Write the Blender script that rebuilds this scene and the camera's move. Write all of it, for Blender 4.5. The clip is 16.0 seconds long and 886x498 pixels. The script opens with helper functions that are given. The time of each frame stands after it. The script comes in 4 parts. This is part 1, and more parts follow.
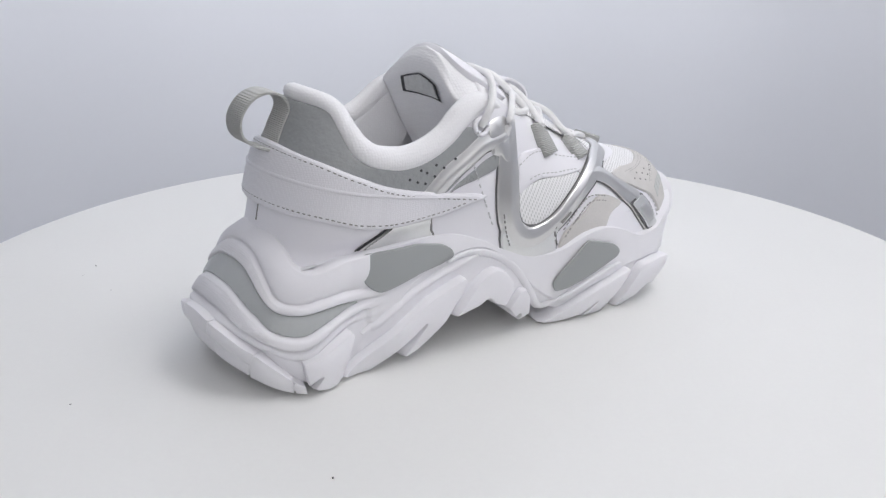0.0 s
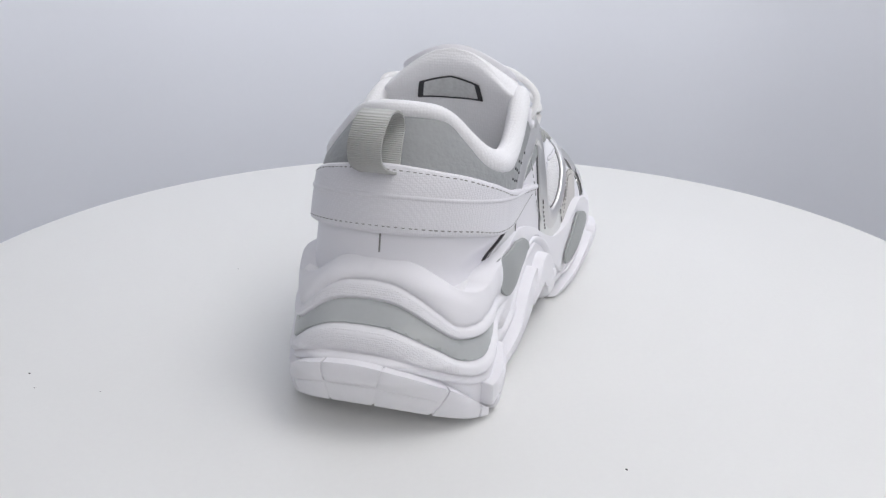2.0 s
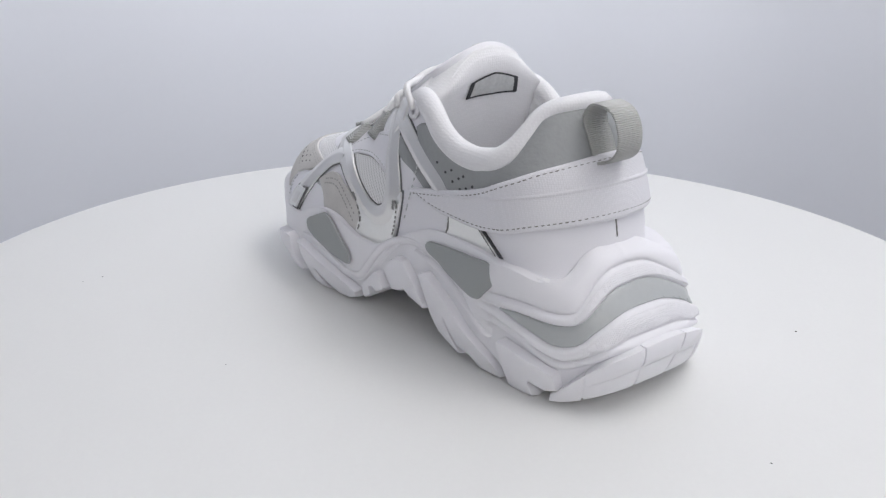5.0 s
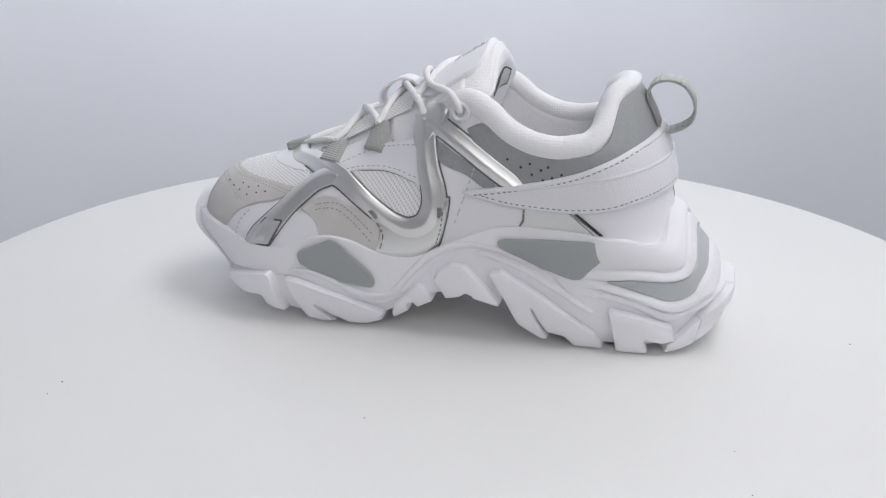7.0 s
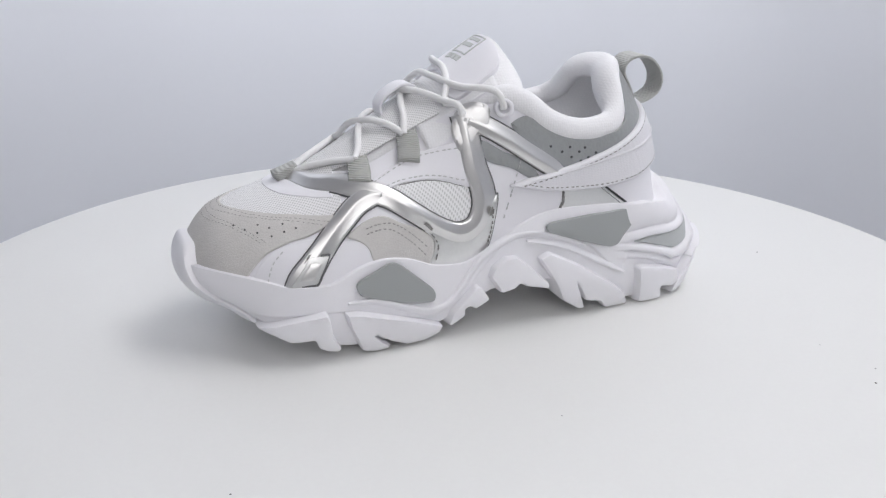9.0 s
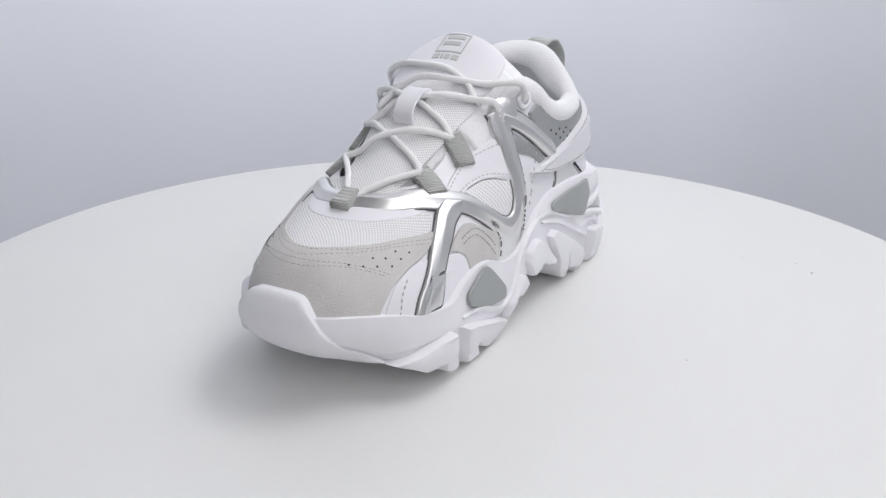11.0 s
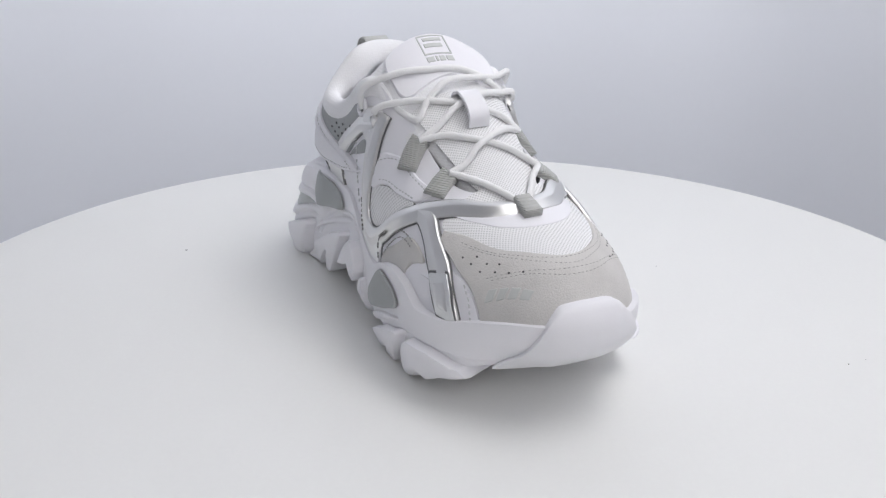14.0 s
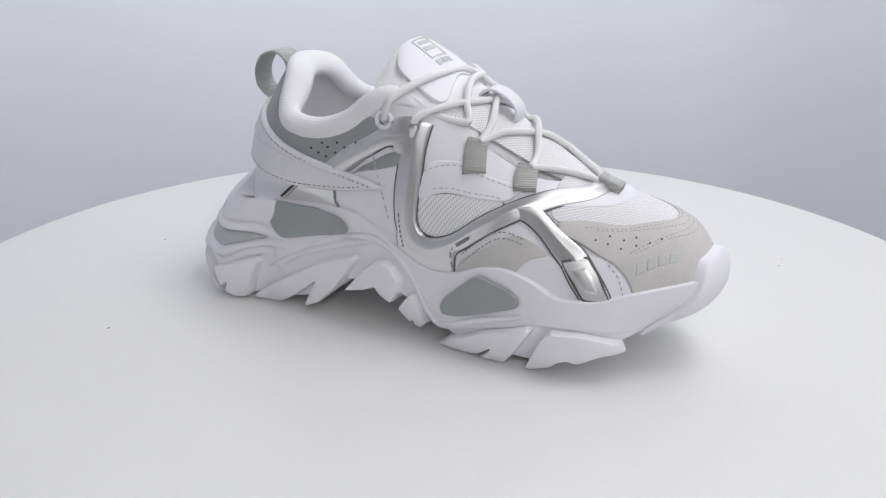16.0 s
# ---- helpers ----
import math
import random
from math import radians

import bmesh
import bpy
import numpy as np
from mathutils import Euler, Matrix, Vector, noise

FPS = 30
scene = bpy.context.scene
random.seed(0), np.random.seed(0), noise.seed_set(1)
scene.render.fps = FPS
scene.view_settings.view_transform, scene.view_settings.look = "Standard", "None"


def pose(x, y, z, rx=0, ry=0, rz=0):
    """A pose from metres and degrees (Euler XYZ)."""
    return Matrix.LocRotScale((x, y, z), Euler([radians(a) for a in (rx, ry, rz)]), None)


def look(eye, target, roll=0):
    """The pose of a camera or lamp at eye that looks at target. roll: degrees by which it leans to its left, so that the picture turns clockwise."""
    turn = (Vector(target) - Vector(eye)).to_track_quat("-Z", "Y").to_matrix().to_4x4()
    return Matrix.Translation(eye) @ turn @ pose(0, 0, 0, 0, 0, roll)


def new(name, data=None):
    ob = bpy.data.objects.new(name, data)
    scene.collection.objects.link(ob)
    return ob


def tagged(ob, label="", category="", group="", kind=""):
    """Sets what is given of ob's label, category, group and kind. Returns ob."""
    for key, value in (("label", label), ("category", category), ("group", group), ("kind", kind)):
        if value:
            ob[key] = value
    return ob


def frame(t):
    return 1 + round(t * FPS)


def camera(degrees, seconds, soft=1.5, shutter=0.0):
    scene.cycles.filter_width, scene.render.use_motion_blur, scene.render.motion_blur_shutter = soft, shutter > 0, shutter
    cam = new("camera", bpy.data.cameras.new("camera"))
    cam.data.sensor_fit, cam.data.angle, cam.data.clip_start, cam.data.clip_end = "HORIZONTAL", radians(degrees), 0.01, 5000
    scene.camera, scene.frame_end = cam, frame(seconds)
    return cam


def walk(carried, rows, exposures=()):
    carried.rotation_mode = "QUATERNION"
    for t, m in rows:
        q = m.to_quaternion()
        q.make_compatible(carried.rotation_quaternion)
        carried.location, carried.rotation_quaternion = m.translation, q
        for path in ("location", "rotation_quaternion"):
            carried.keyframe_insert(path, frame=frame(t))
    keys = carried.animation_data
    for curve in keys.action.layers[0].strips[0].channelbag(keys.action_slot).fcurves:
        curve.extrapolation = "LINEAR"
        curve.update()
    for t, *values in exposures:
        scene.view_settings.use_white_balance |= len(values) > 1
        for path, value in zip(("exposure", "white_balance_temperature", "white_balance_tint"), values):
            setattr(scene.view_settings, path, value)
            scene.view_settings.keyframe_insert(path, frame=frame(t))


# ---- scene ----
cam = camera(47.35, 16.0, soft=1.35)
EYE, AIM = (0.0, -0.4713, 0.2033), (-0.0046, -0.0027, 0.0288)
walk(cam, [(0, look(EYE, AIM, 0.32)), (16.0, look(EYE, AIM, 0.32))], exposures=[(0, 0.21, 6500, 10), (16.0, 0.21, 6500, 10)])

# ---- light ----
world = bpy.data.worlds.new("studio")
world.use_nodes = True
world.node_tree.nodes["Background"].inputs[0].default_value = (0.9, 0.94, 1.0, 1)
world.node_tree.nodes["Background"].inputs[1].default_value = 0.0
scene.world = world


def softbox(name, eye, target, sx, sy, watts, color):
    data = bpy.data.lights.new(name, "AREA")
    data.shape, data.size, data.size_y, data.energy, data.color = "RECTANGLE", sx, sy, watts, color
    ob = new(name, data)
    ob.matrix_world = look(eye, target)
    return ob


# both out of view: a key from the right, an added front fill
softbox("softbox_lamp", (0.58, 0.04, 0.86), (0.08, -0.02, 0.0), 0.90, 0.80, 9.8, (1.0, 0.985, 0.985))
softbox("softbox_lamp", (0.25, -1.10, 0.78), (0.0, 0.03, 0.02), 1.00, 0.80, 4.2, (1.0, 0.985, 0.985))
# added fill behind the thin sheet, so the backdrop glows through from above
softbox("backdrop_lamp", (-0.12, 0.70, 0.52), (-0.12, 0.42, 0.30), 1.30, 0.25, 6.9, (0.97, 0.98, 1.0))


# ---- materials ----
def mat(name, color, rough=0.5, metal=0.0, grain=900.0, vary=0.03, bump=0.1, relief=0.0003, stain=30.0,
        pattern="", spec=0.5, scale=1.0, sub=0.0, coat=0.0, pit_shade=0.12):
    m = bpy.data.materials.new(name)
    m.use_nodes = True
    nt = m.node_tree
    b = nt.nodes["Principled BSDF"]
    b.inputs["Roughness"].default_value, b.inputs["Metallic"].default_value = rough, metal
    b.inputs["Specular IOR Level"].default_value = spec
    b.inputs["Coat Weight"].default_value = coat
    if sub:
        b.inputs["Subsurface Weight"].default_value = sub
        b.inputs["Subsurface Scale"].default_value = 0.002
        b.inputs["Subsurface Radius"].default_value = (1, 1, 1)
    tc = nt.nodes.new("ShaderNodeTexCoord")
    big, fine = nt.nodes.new("ShaderNodeTexNoise"), nt.nodes.new("ShaderNodeTexNoise")
    big.inputs["Scale"].default_value, fine.inputs["Scale"].default_value = stain, grain
    big.inputs["Detail"].default_value = fine.inputs["Detail"].default_value = 3
    for n in (big, fine):
        nt.links.new(tc.outputs["Object"], n.inputs["Vector"])
    mix = nt.nodes.new("ShaderNodeMath")
    mix.operation = "MULTIPLY_ADD"
    mix.inputs[1].default_value = 0.5
    nt.links.new(big.outputs["Fac"], mix.inputs[0])
    half = nt.nodes.new("ShaderNodeMath")
    half.operation = "MULTIPLY"
    half.inputs[1].default_value = 0.5
    nt.links.new(fine.outputs["Fac"], half.inputs[0])
    nt.links.new(half.outputs[0], mix.inputs[2])
    ramp = nt.nodes.new("ShaderNodeMapRange")
    ramp.inputs["From Min"].default_value, ramp.inputs["From Max"].default_value = 0.3, 0.7
    ramp.inputs["To Min"].default_value, ramp.inputs["To Max"].default_value = 1 - vary, 1 + vary
    nt.links.new(mix.outputs[0], ramp.inputs["Value"])
    rgb = nt.nodes.new("ShaderNodeVectorMath")
    rgb.operation = "SCALE"
    rgb.inputs[0].default_value = color
    nt.links.new(ramp.outputs[0], rgb.inputs["Scale"])
    nt.links.new(rgb.outputs[0], b.inputs["Base Color"])
    bp = nt.nodes.new("ShaderNodeBump")
    bp.inputs["Strength"].default_value, bp.inputs["Distance"].default_value = bump, relief
    height = fine.outputs["Fac"]
    if pattern:
        # woven textile: a voronoi cell field or crossed waves over the fine grain
        if pattern == "net":
            # a regular net of small round openings, laid out on the sheet itself
            turn = nt.nodes.new("ShaderNodeMapping")
            turn.inputs["Rotation"].default_value = (0, 0, radians(45))
            turn.inputs["Scale"].default_value = (scale, scale, scale)
            nt.links.new(tc.outputs["UV"], turn.inputs["Vector"])
            t = nt.nodes.new("ShaderNodeTexVoronoi")
            t.voronoi_dimensions = "2D"
            t.inputs["Scale"].default_value, t.inputs["Randomness"].default_value = 1.0, 0.06
            nt.links.new(turn.outputs[0], t.inputs["Vector"])
            weave = nt.nodes.new("ShaderNodeMapRange")
            weave.inputs["From Min"].default_value, weave.inputs["From Max"].default_value = 0.20, 0.40
            weave.inputs["To Min"].default_value, weave.inputs["To Max"].default_value = 1 - pit_shade, 1.0
            nt.links.new(t.outputs["Distance"], weave.inputs["Value"])
            # shade inside the openings is put into the base colour
            darker = nt.nodes.new("ShaderNodeVectorMath")
            darker.operation = "SCALE"
            nt.links.new(rgb.outputs[0], darker.inputs[0])
            nt.links.new(weave.outputs[0], darker.inputs["Scale"])
            nt.links.new(darker.outputs[0], b.inputs["Base Color"])
            out = t.outputs["Distance"]
        elif pattern == "knit":
            t = nt.nodes.new("ShaderNodeTexVoronoi")
            t.inputs["Scale"].default_value, t.inputs["Randomness"].default_value = scale, 0.35
            out = t.outputs["Distance"]
            weave = nt.nodes.new("ShaderNodeMapRange")
            weave.inputs["From Min"].default_value, weave.inputs["From Max"].default_value = 0.1, 0.6
            weave.inputs["To Min"].default_value, weave.inputs["To Max"].default_value = 1.0, 1 - pit_shade
            nt.links.new(out, weave.inputs["Value"])
            # base colour darkens in the pits between cells, as shade would
            darker = nt.nodes.new("ShaderNodeVectorMath")
            darker.operation = "SCALE"
            nt.links.new(rgb.outputs[0], darker.inputs[0])
            nt.links.new(weave.outputs[0], darker.inputs["Scale"])
            nt.links.new(darker.outputs[0], b.inputs["Base Color"])
            inv = nt.nodes.new("ShaderNodeMath")
            inv.operation = "MULTIPLY"
            inv.inputs[1].default_value = -1
            nt.links.new(out, inv.inputs[0])
            out = inv.outputs[0]
        else:
            t = nt.nodes.new("ShaderNodeTexWave")
            t.inputs["Scale"].default_value, t.inputs["Distortion"].default_value = scale, 0.4
            t.bands_direction = {"rib": "Z", "twill": "DIAGONAL", "ribx": "X"}[pattern]
            out = t.outputs["Fac"]
        if pattern != "net":
            nt.links.new(tc.outputs["Object"], t.inputs["Vector"])
        height = out
    nt.links.new(height, bp.inputs["Height"])
    nt.links.new(bp.outputs[0], b.inputs["Normal"])
    return m


M_TABLE = mat("white_laminate", (0.80, 0.802, 0.788), 0.45, vary=0.012, grain=400, bump=0.02, stain=9)
M_SWEEP = mat("backdrop_cloth", (0.68, 0.695, 0.735), 0.9, vary=0.015, grain=200, bump=0.05, stain=3)
# thin cloth for the added fill: half of the light on its back comes through
_nt = M_SWEEP.node_tree
_thin, _sum = _nt.nodes.new("ShaderNodeBsdfTranslucent"), _nt.nodes.new("ShaderNodeMixShader")
_thin.inputs["Color"].default_value = (0.74, 0.76, 0.82, 1)
_sum.inputs[0].default_value = 0.5
_out = next(n for n in _nt.nodes if n.type == "OUTPUT_MATERIAL")
_nt.links.new(_nt.nodes["Principled BSDF"].outputs[0], _sum.inputs[1])
_nt.links.new(_thin.outputs[0], _sum.inputs[2])
_nt.links.new(_sum.outputs[0], _out.inputs["Surface"])
M_RUBBER = mat("white_foam_rubber", (0.84, 0.835, 0.87), 0.56, vary=0.012, grain=1500, bump=0.08, stain=40, sub=0.15)
M_LEATHER = mat("white_synthetic_leather", (0.84, 0.835, 0.875), 0.48, vary=0.012, grain=1800, bump=0.12, stain=45)
M_GREYLEATHER = mat("grey_leather", (0.325, 0.338, 0.343), 0.42, vary=0.05, grain=420, bump=0.55, relief=0.0006, stain=60)
M_GREYTPU = mat("grey_moulded_rubber", (0.345, 0.362, 0.362), 0.5, vary=0.02, grain=2500, bump=0.1, stain=50)
M_STRIP = mat("grey_translucent_strip", (0.475, 0.495, 0.50), 0.28, vary=0.025, grain=500, bump=0.05, stain=35, coat=0.12)
M_SUEDE = mat("pale_grey_suede", (0.63, 0.615, 0.60), 0.95, vary=0.07, grain=1600, bump=0.7, relief=0.0004, stain=90, spec=0.15)
M_MESH = mat("white_mesh", (0.86, 0.86, 0.87), 0.85, vary=0.02, grain=2500, bump=0.5, relief=0.0003, pattern="net", scale=820, pit_shade=0.30, spec=0.2)
M_KNIT = mat("white_knit_lining", (0.89, 0.89, 0.91), 0.9, vary=0.03, grain=2500, bump=0.32, relief=0.0005, pattern="knit", scale=850, pit_shade=0.04, spec=0.15)
M_LACE = mat("white_cord", (0.87, 0.87, 0.875), 0.85, vary=0.03, grain=2200, bump=0.5, relief=0.0004, spec=0.2)
M_SILVER = mat("brushed_silver_film", (0.74, 0.735, 0.73), 0.37, metal=1.0, vary=0.02, grain=900, bump=0.04, stain=50)
M_PALESILVER = mat("pale_silver_film", (0.80, 0.805, 0.80), 0.34, metal=0.9, vary=0.03, grain=900, bump=0.06, stain=60)
M_WEB = mat("grey_webbing", (0.52, 0.525, 0.512), 0.8, vary=0.05, grain=2000, bump=0.9, relief=0.0004, pattern="rib", scale=420, spec=0.2)
M_TWILL = mat("white_twill_film", (0.83, 0.825, 0.865), 0.42, vary=0.015, grain=1500, bump=0.45, relief=0.0003, pattern="knit", scale=1200, pit_shade=0.07)
# dark tone of the tab's rim and of the shade painted round the cage
M_EDGE = mat("dark_rim_and_edge_shade", (0.13, 0.13, 0.135), 0.4, vary=0.05)
M_DARK = mat("dark_marks_and_hole_shade", (0.05, 0.05, 0.055), 0.7, vary=0.1)
M_THREAD = mat("grey_thread", (0.56, 0.56, 0.57), 0.8, vary=0.08)
M_SEAM = mat("dark_grey_thread", (0.24, 0.235, 0.23), 0.8, vary=0.08)
M_SUEDESEAM = mat("grey_suede_thread", (0.34, 0.335, 0.325), 0.85, vary=0.08)
M_LABEL = mat("silvery_label", (0.60, 0.61, 0.61), 0.5, vary=0.12, grain=700, stain=300)
M_PRINT = mat("grey_print", (0.57, 0.585, 0.575), 0.5, vary=0.03)
# ---- setting ----

def part(name, bm, material, parent=None, label="", smooth=True):
    me = bpy.data.meshes.new(name)
    bm.normal_update()
    bm.to_mesh(me)
    bm.free()
    for p in me.polygons:
        p.use_smooth = smooth
    me.materials.append(material)
    ob = new(name, me)
    if parent:
        ob.parent = parent
    if label:
        tagged(ob, label)
    return ob


def spline(keys):
    """A smooth function through a few (x, value) knots, level beyond its ends."""
    k = np.array(keys, float)
    x, v = k[:, 0], k[:, 1:]
    d = np.diff(v, axis=0) / np.diff(x)[:, None]
    m = np.vstack([d[:1], (d[1:] + d[:-1]) / 2, d[-1:]])
    flat = np.vstack([np.zeros((1, v.shape[1]), bool), d[1:] * d[:-1] <= 0, np.zeros((1, v.shape[1]), bool)])
    m = np.where(flat, 0, m)

    g = np.linspace(x[0], x[-1], 1200)
    i = np.clip(np.searchsorted(x, g) - 1, 0, len(x) - 2)
    h = (x[i + 1] - x[i])[:, None]
    q = (g - x[i])[:, None] / h
    tab = ((1 + 2 * q) * (1 - q) ** 2 * v[i] + q * (1 - q) ** 2 * h * m[i]
           + q * q * (3 - 2 * q) * v[i + 1] + q * q * (q - 1) * h * m[i + 1]).tolist()
    lo, k, one = float(x[0]), 1199 / float(x[-1] - x[0]), v.shape[1] == 1

    def f(t):
        w = min(max((t - lo) * k, 0.0), 1198.999)
        j = int(w)
        w -= j
        r, n = tab[j], tab[j + 1]
        return r[0] + (n[0] - r[0]) * w if one else [r[c] + (n[c] - r[c]) * w for c in range(len(r))]
    return f


def step(a, b, t):
    t = min(max((t - a) / (b - a), 0.0), 1.0)
    return t * t * (3 - 2 * t)


def lathe(profile, n=160):
    """A turned body about z from (radius, height) pairs."""
    bm = bmesh.new()
    rings = [[bm.verts.new((r * math.cos(2 * math.pi * i / n), r * math.sin(2 * math.pi * i / n), z)) for i in range(n)]
             for r, z in profile]
    for a, b in zip(rings, rings[1:]):
        for i in range(n):
            bm.faces.new((a[i], a[(i + 1) % n], b[(i + 1) % n], b[i]))
    return bm, rings


TABLE_R = 0.2777
table = tagged(new("display_turntable"), "round glossy white turntable with a thin rounded rim", "turntable")
bm, rings = lathe([(0.06, -0.02), (TABLE_R - 0.004, -0.02), (TABLE_R, -0.017), (TABLE_R, -0.004), (TABLE_R - 0.0012, -0.0012),
                   (TABLE_R - 0.004, 0.0), (0.14, 0.0), (0.05, 0.0)], 256)
bm.faces.new(rings[-1])
part("tabletop", bm, M_TABLE, table, smooth=False)
for p in table.children[0].data.polygons:
    p.use_smooth = abs(p.normal.z) < 0.95
bm, rings = lathe([(0.19, -0.618), (0.19, -0.60), (0.05, -0.585), (0.05, -0.0203)], 64)
bm.faces.new(rings[0][::-1])
part("pedestal", bm, M_TABLE, table)


def sweep():
    """A tall sheet bent round the back of the table, with slight vertical waves."""
    n, r, bm = 120, 0.62, bmesh.new()
    heights = [-0.60, -0.3, -0.15, -0.05, 0.05, 0.15, 0.4, 0.8, 1.1]

    def f(a, z):
        w = r * (1 + 0.005 * math.sin(11 * a + 1.3) + 0.003 * math.sin(23 * a))
        return Vector((w * math.cos(a), -0.20 + w * math.sin(a), z))
    bm, _ = grid(f, np.linspace(radians(-28), radians(208), n), heights)
    return bm


def grid(f, us, vs, closed=False):
    bm = bmesh.new()
    rows = [[bm.verts.new(f(u, v)) for v in vs] for u in us]
    n = len(rows)
    for i in range(n if closed else n - 1):
        a, b = rows[i], rows[(i + 1) % n]
        for j in range(len(vs) - 1):
            bm.faces.new((a[j], b[j], b[j + 1], a[j + 1]))
    return bm, rows


def box(x0, y0, z0, x1, y1, z1):
    bm = bmesh.new()
    bmesh.ops.create_cube(bm, size=1, matrix=Matrix.LocRotScale(((x0 + x1) / 2, (y0 + y1) / 2, (z0 + z1) / 2), None, (x1 - x0, y1 - y0, z1 - z0)))
    return bm


tagged(part("backdrop", sweep(), M_SWEEP), "pale grey-white sheet backdrop bent round the turntable", kind="structure")
# unseen room added round the set; its pale tone bounces fill light
M_ROOM = mat("pale_wall_paint", (0.68, 0.68, 0.69), 0.85, vary=0.03, grain=60, stain=2)
RX, RY0, RY1, RZ0, RZ1 = 1.5, -2.0, 1.2, -0.62, 1.7
for name, b in (("floor", (-RX, RY0, RZ0 - 0.05, RX, RY1, RZ0)), ("ceiling", (-RX, RY0, RZ1, RX, RY1, RZ1 + 0.05)),
                ("wall_south", (-RX, RY0 - 0.05, RZ0, RX, RY0, RZ1)), ("wall_north", (-RX, RY1, RZ0, RX, RY1 + 0.05, RZ1)),
                ("wall_west", (-RX - 0.05, RY0, RZ0, -RX, RY1, RZ1)), ("wall_east", (RX, RY0, RZ0, RX + 0.05, RY1, RZ1))):
    tagged(part(name, box(*b), M_ROOM, smooth=False), kind="structure")

# ---- sneaker: its surfaces ----
FOOT_L = spline([(0, -0.004, 0.0), (0.0185, -0.002, 0.0183), (0.037, 0.008, 0.0305), (0.060, 0.03, 0.0385), (0.087, 0.06, 0.0415),
                 (0.127, 0.10, 0.0400), (0.167, 0.14, 0.0402), (0.208, 0.18, 0.043), (0.238, 0.21, 0.0435), (0.269, 0.24, 0.0355),
                 (0.2885, 0.2575, 0.0265), (0.304, 0.2685, 0.0150), (0.313, 0.2710, 0.0065), (0.323, 0.2715, -0.003)])
FOOT_R = spline([(0, -0.004, 0.0), (0.0185, -0.002, -0.0185), (0.037, 0.007, -0.0365), (0.060, 0.03, -0.0470), (0.087, 0.06, -0.0490),
                 (0.127, 0.10, -0.0475), (0.167, 0.14, -0.049), (0.208, 0.18, -0.056), (0.238, 0.21, -0.0565), (0.269, 0.24, -0.046),
                 (0.289, 0.2575, -0.0345), (0.305, 0.2685, -0.0215), (0.314, 0.2710, -0.0125), (0.323, 0.2715, -0.003)])
U_END = 0.323
SOLE_TOP = spline([(0.0, 0.056), (0.025, 0.056), (0.035, 0.055), (0.042, 0.0545), (0.053, 0.054), (0.083, 0.0555), (0.106, 0.0545), (0.119, 0.050),
                   (0.134, 0.042), (0.150, 0.0365), (0.163, 0.038), (0.176, 0.043), (0.187, 0.0445), (0.199, 0.042), (0.214, 0.036),
                   (0.227, 0.036), (0.240, 0.039), (0.257, 0.042), (0.272, 0.043)])
SOLE_LOW = spline([(-0.004, 0.011), (0.01, 0.007), (0.025, 0.004), (0.04, 0.003), (0.065, 0.004), (0.085, 0.010), (0.10, 0.0205), (0.13, 0.0215),
                   (0.145, 0.016), (0.16, 0.008), (0.175, 0.004), (0.20, 0.004), (0.215, 0.008), (0.228, 0.014), (0.245, 0.020),
                   (0.26, 0.022), (0.272, 0.026)])
IN_HEEL = spline([(0, 0.008), (0.012, 0.003), (0.02, 0.0008), (0.028, 0.0), (0.032, 0.003), (0.039, 0.006), (0.052, 0.017), (0.060, 0.025), (0.07, 0.032)])
IN_SIDE = spline([(0, 0.006), (0.01, 0.002), (0.02, 0.0), (0.035, 0.0006), (0.05, 0.002), (0.06, 0.005)])
IN_TOE = spline([(0.01, 0.024), (0.018, 0.0180), (0.022, 0.0125), (0.027, 0.0060), (0.033, 0.0012), (0.038, 0.0), (0.044, 0.0006), (0.052, 0.0045)])


HEEL_TOP = spline([(0.0, 0.0625), (0.018, 0.0606), (0.030, 0.0560), (0.043, 0.0516), (0.053, 0.0508), (0.064, 0.0522), (0.08, 0.053)])


def sole_top(u):
    k = step(0.06, 0.08, abs(u))
    return HEEL_TOP(abs(u)) * (1 - k) + SOLE_TOP(foot(u)[0]) * k


LINE = spline([(0.02, 0.021), (0.044, 0.0265), (0.0605, 0.031), (0.063, 0.020), (0.082, 0.0355), (0.098, 0.043), (0.108, 0.0455), (0.118, 0.046), (0.126, 0.0435),
               (0.136, 0.035), (0.150, 0.020), (0.163, 0.0125), (0.186, 0.0175), (0.205, 0.0225), (0.216, 0.0235), (0.242, 0.0225), (0.272, 0.026)])


def foot(u):
    return FOOT_L(u) if u >= 0 else FOOT_R(-u)


def ux(x, side):
    """The way round the sole, from the middle of the heel, at which the side reaches x."""
    lo, hi = 0.0, U_END
    for _ in range(28):
        mid = (lo + hi) / 2
        lo, hi = (mid, hi) if foot(side * mid)[0] < x else (lo, mid)
    return side * lo


def heelness(u):
    return 1 - step(0.022, 0.100, abs(u))


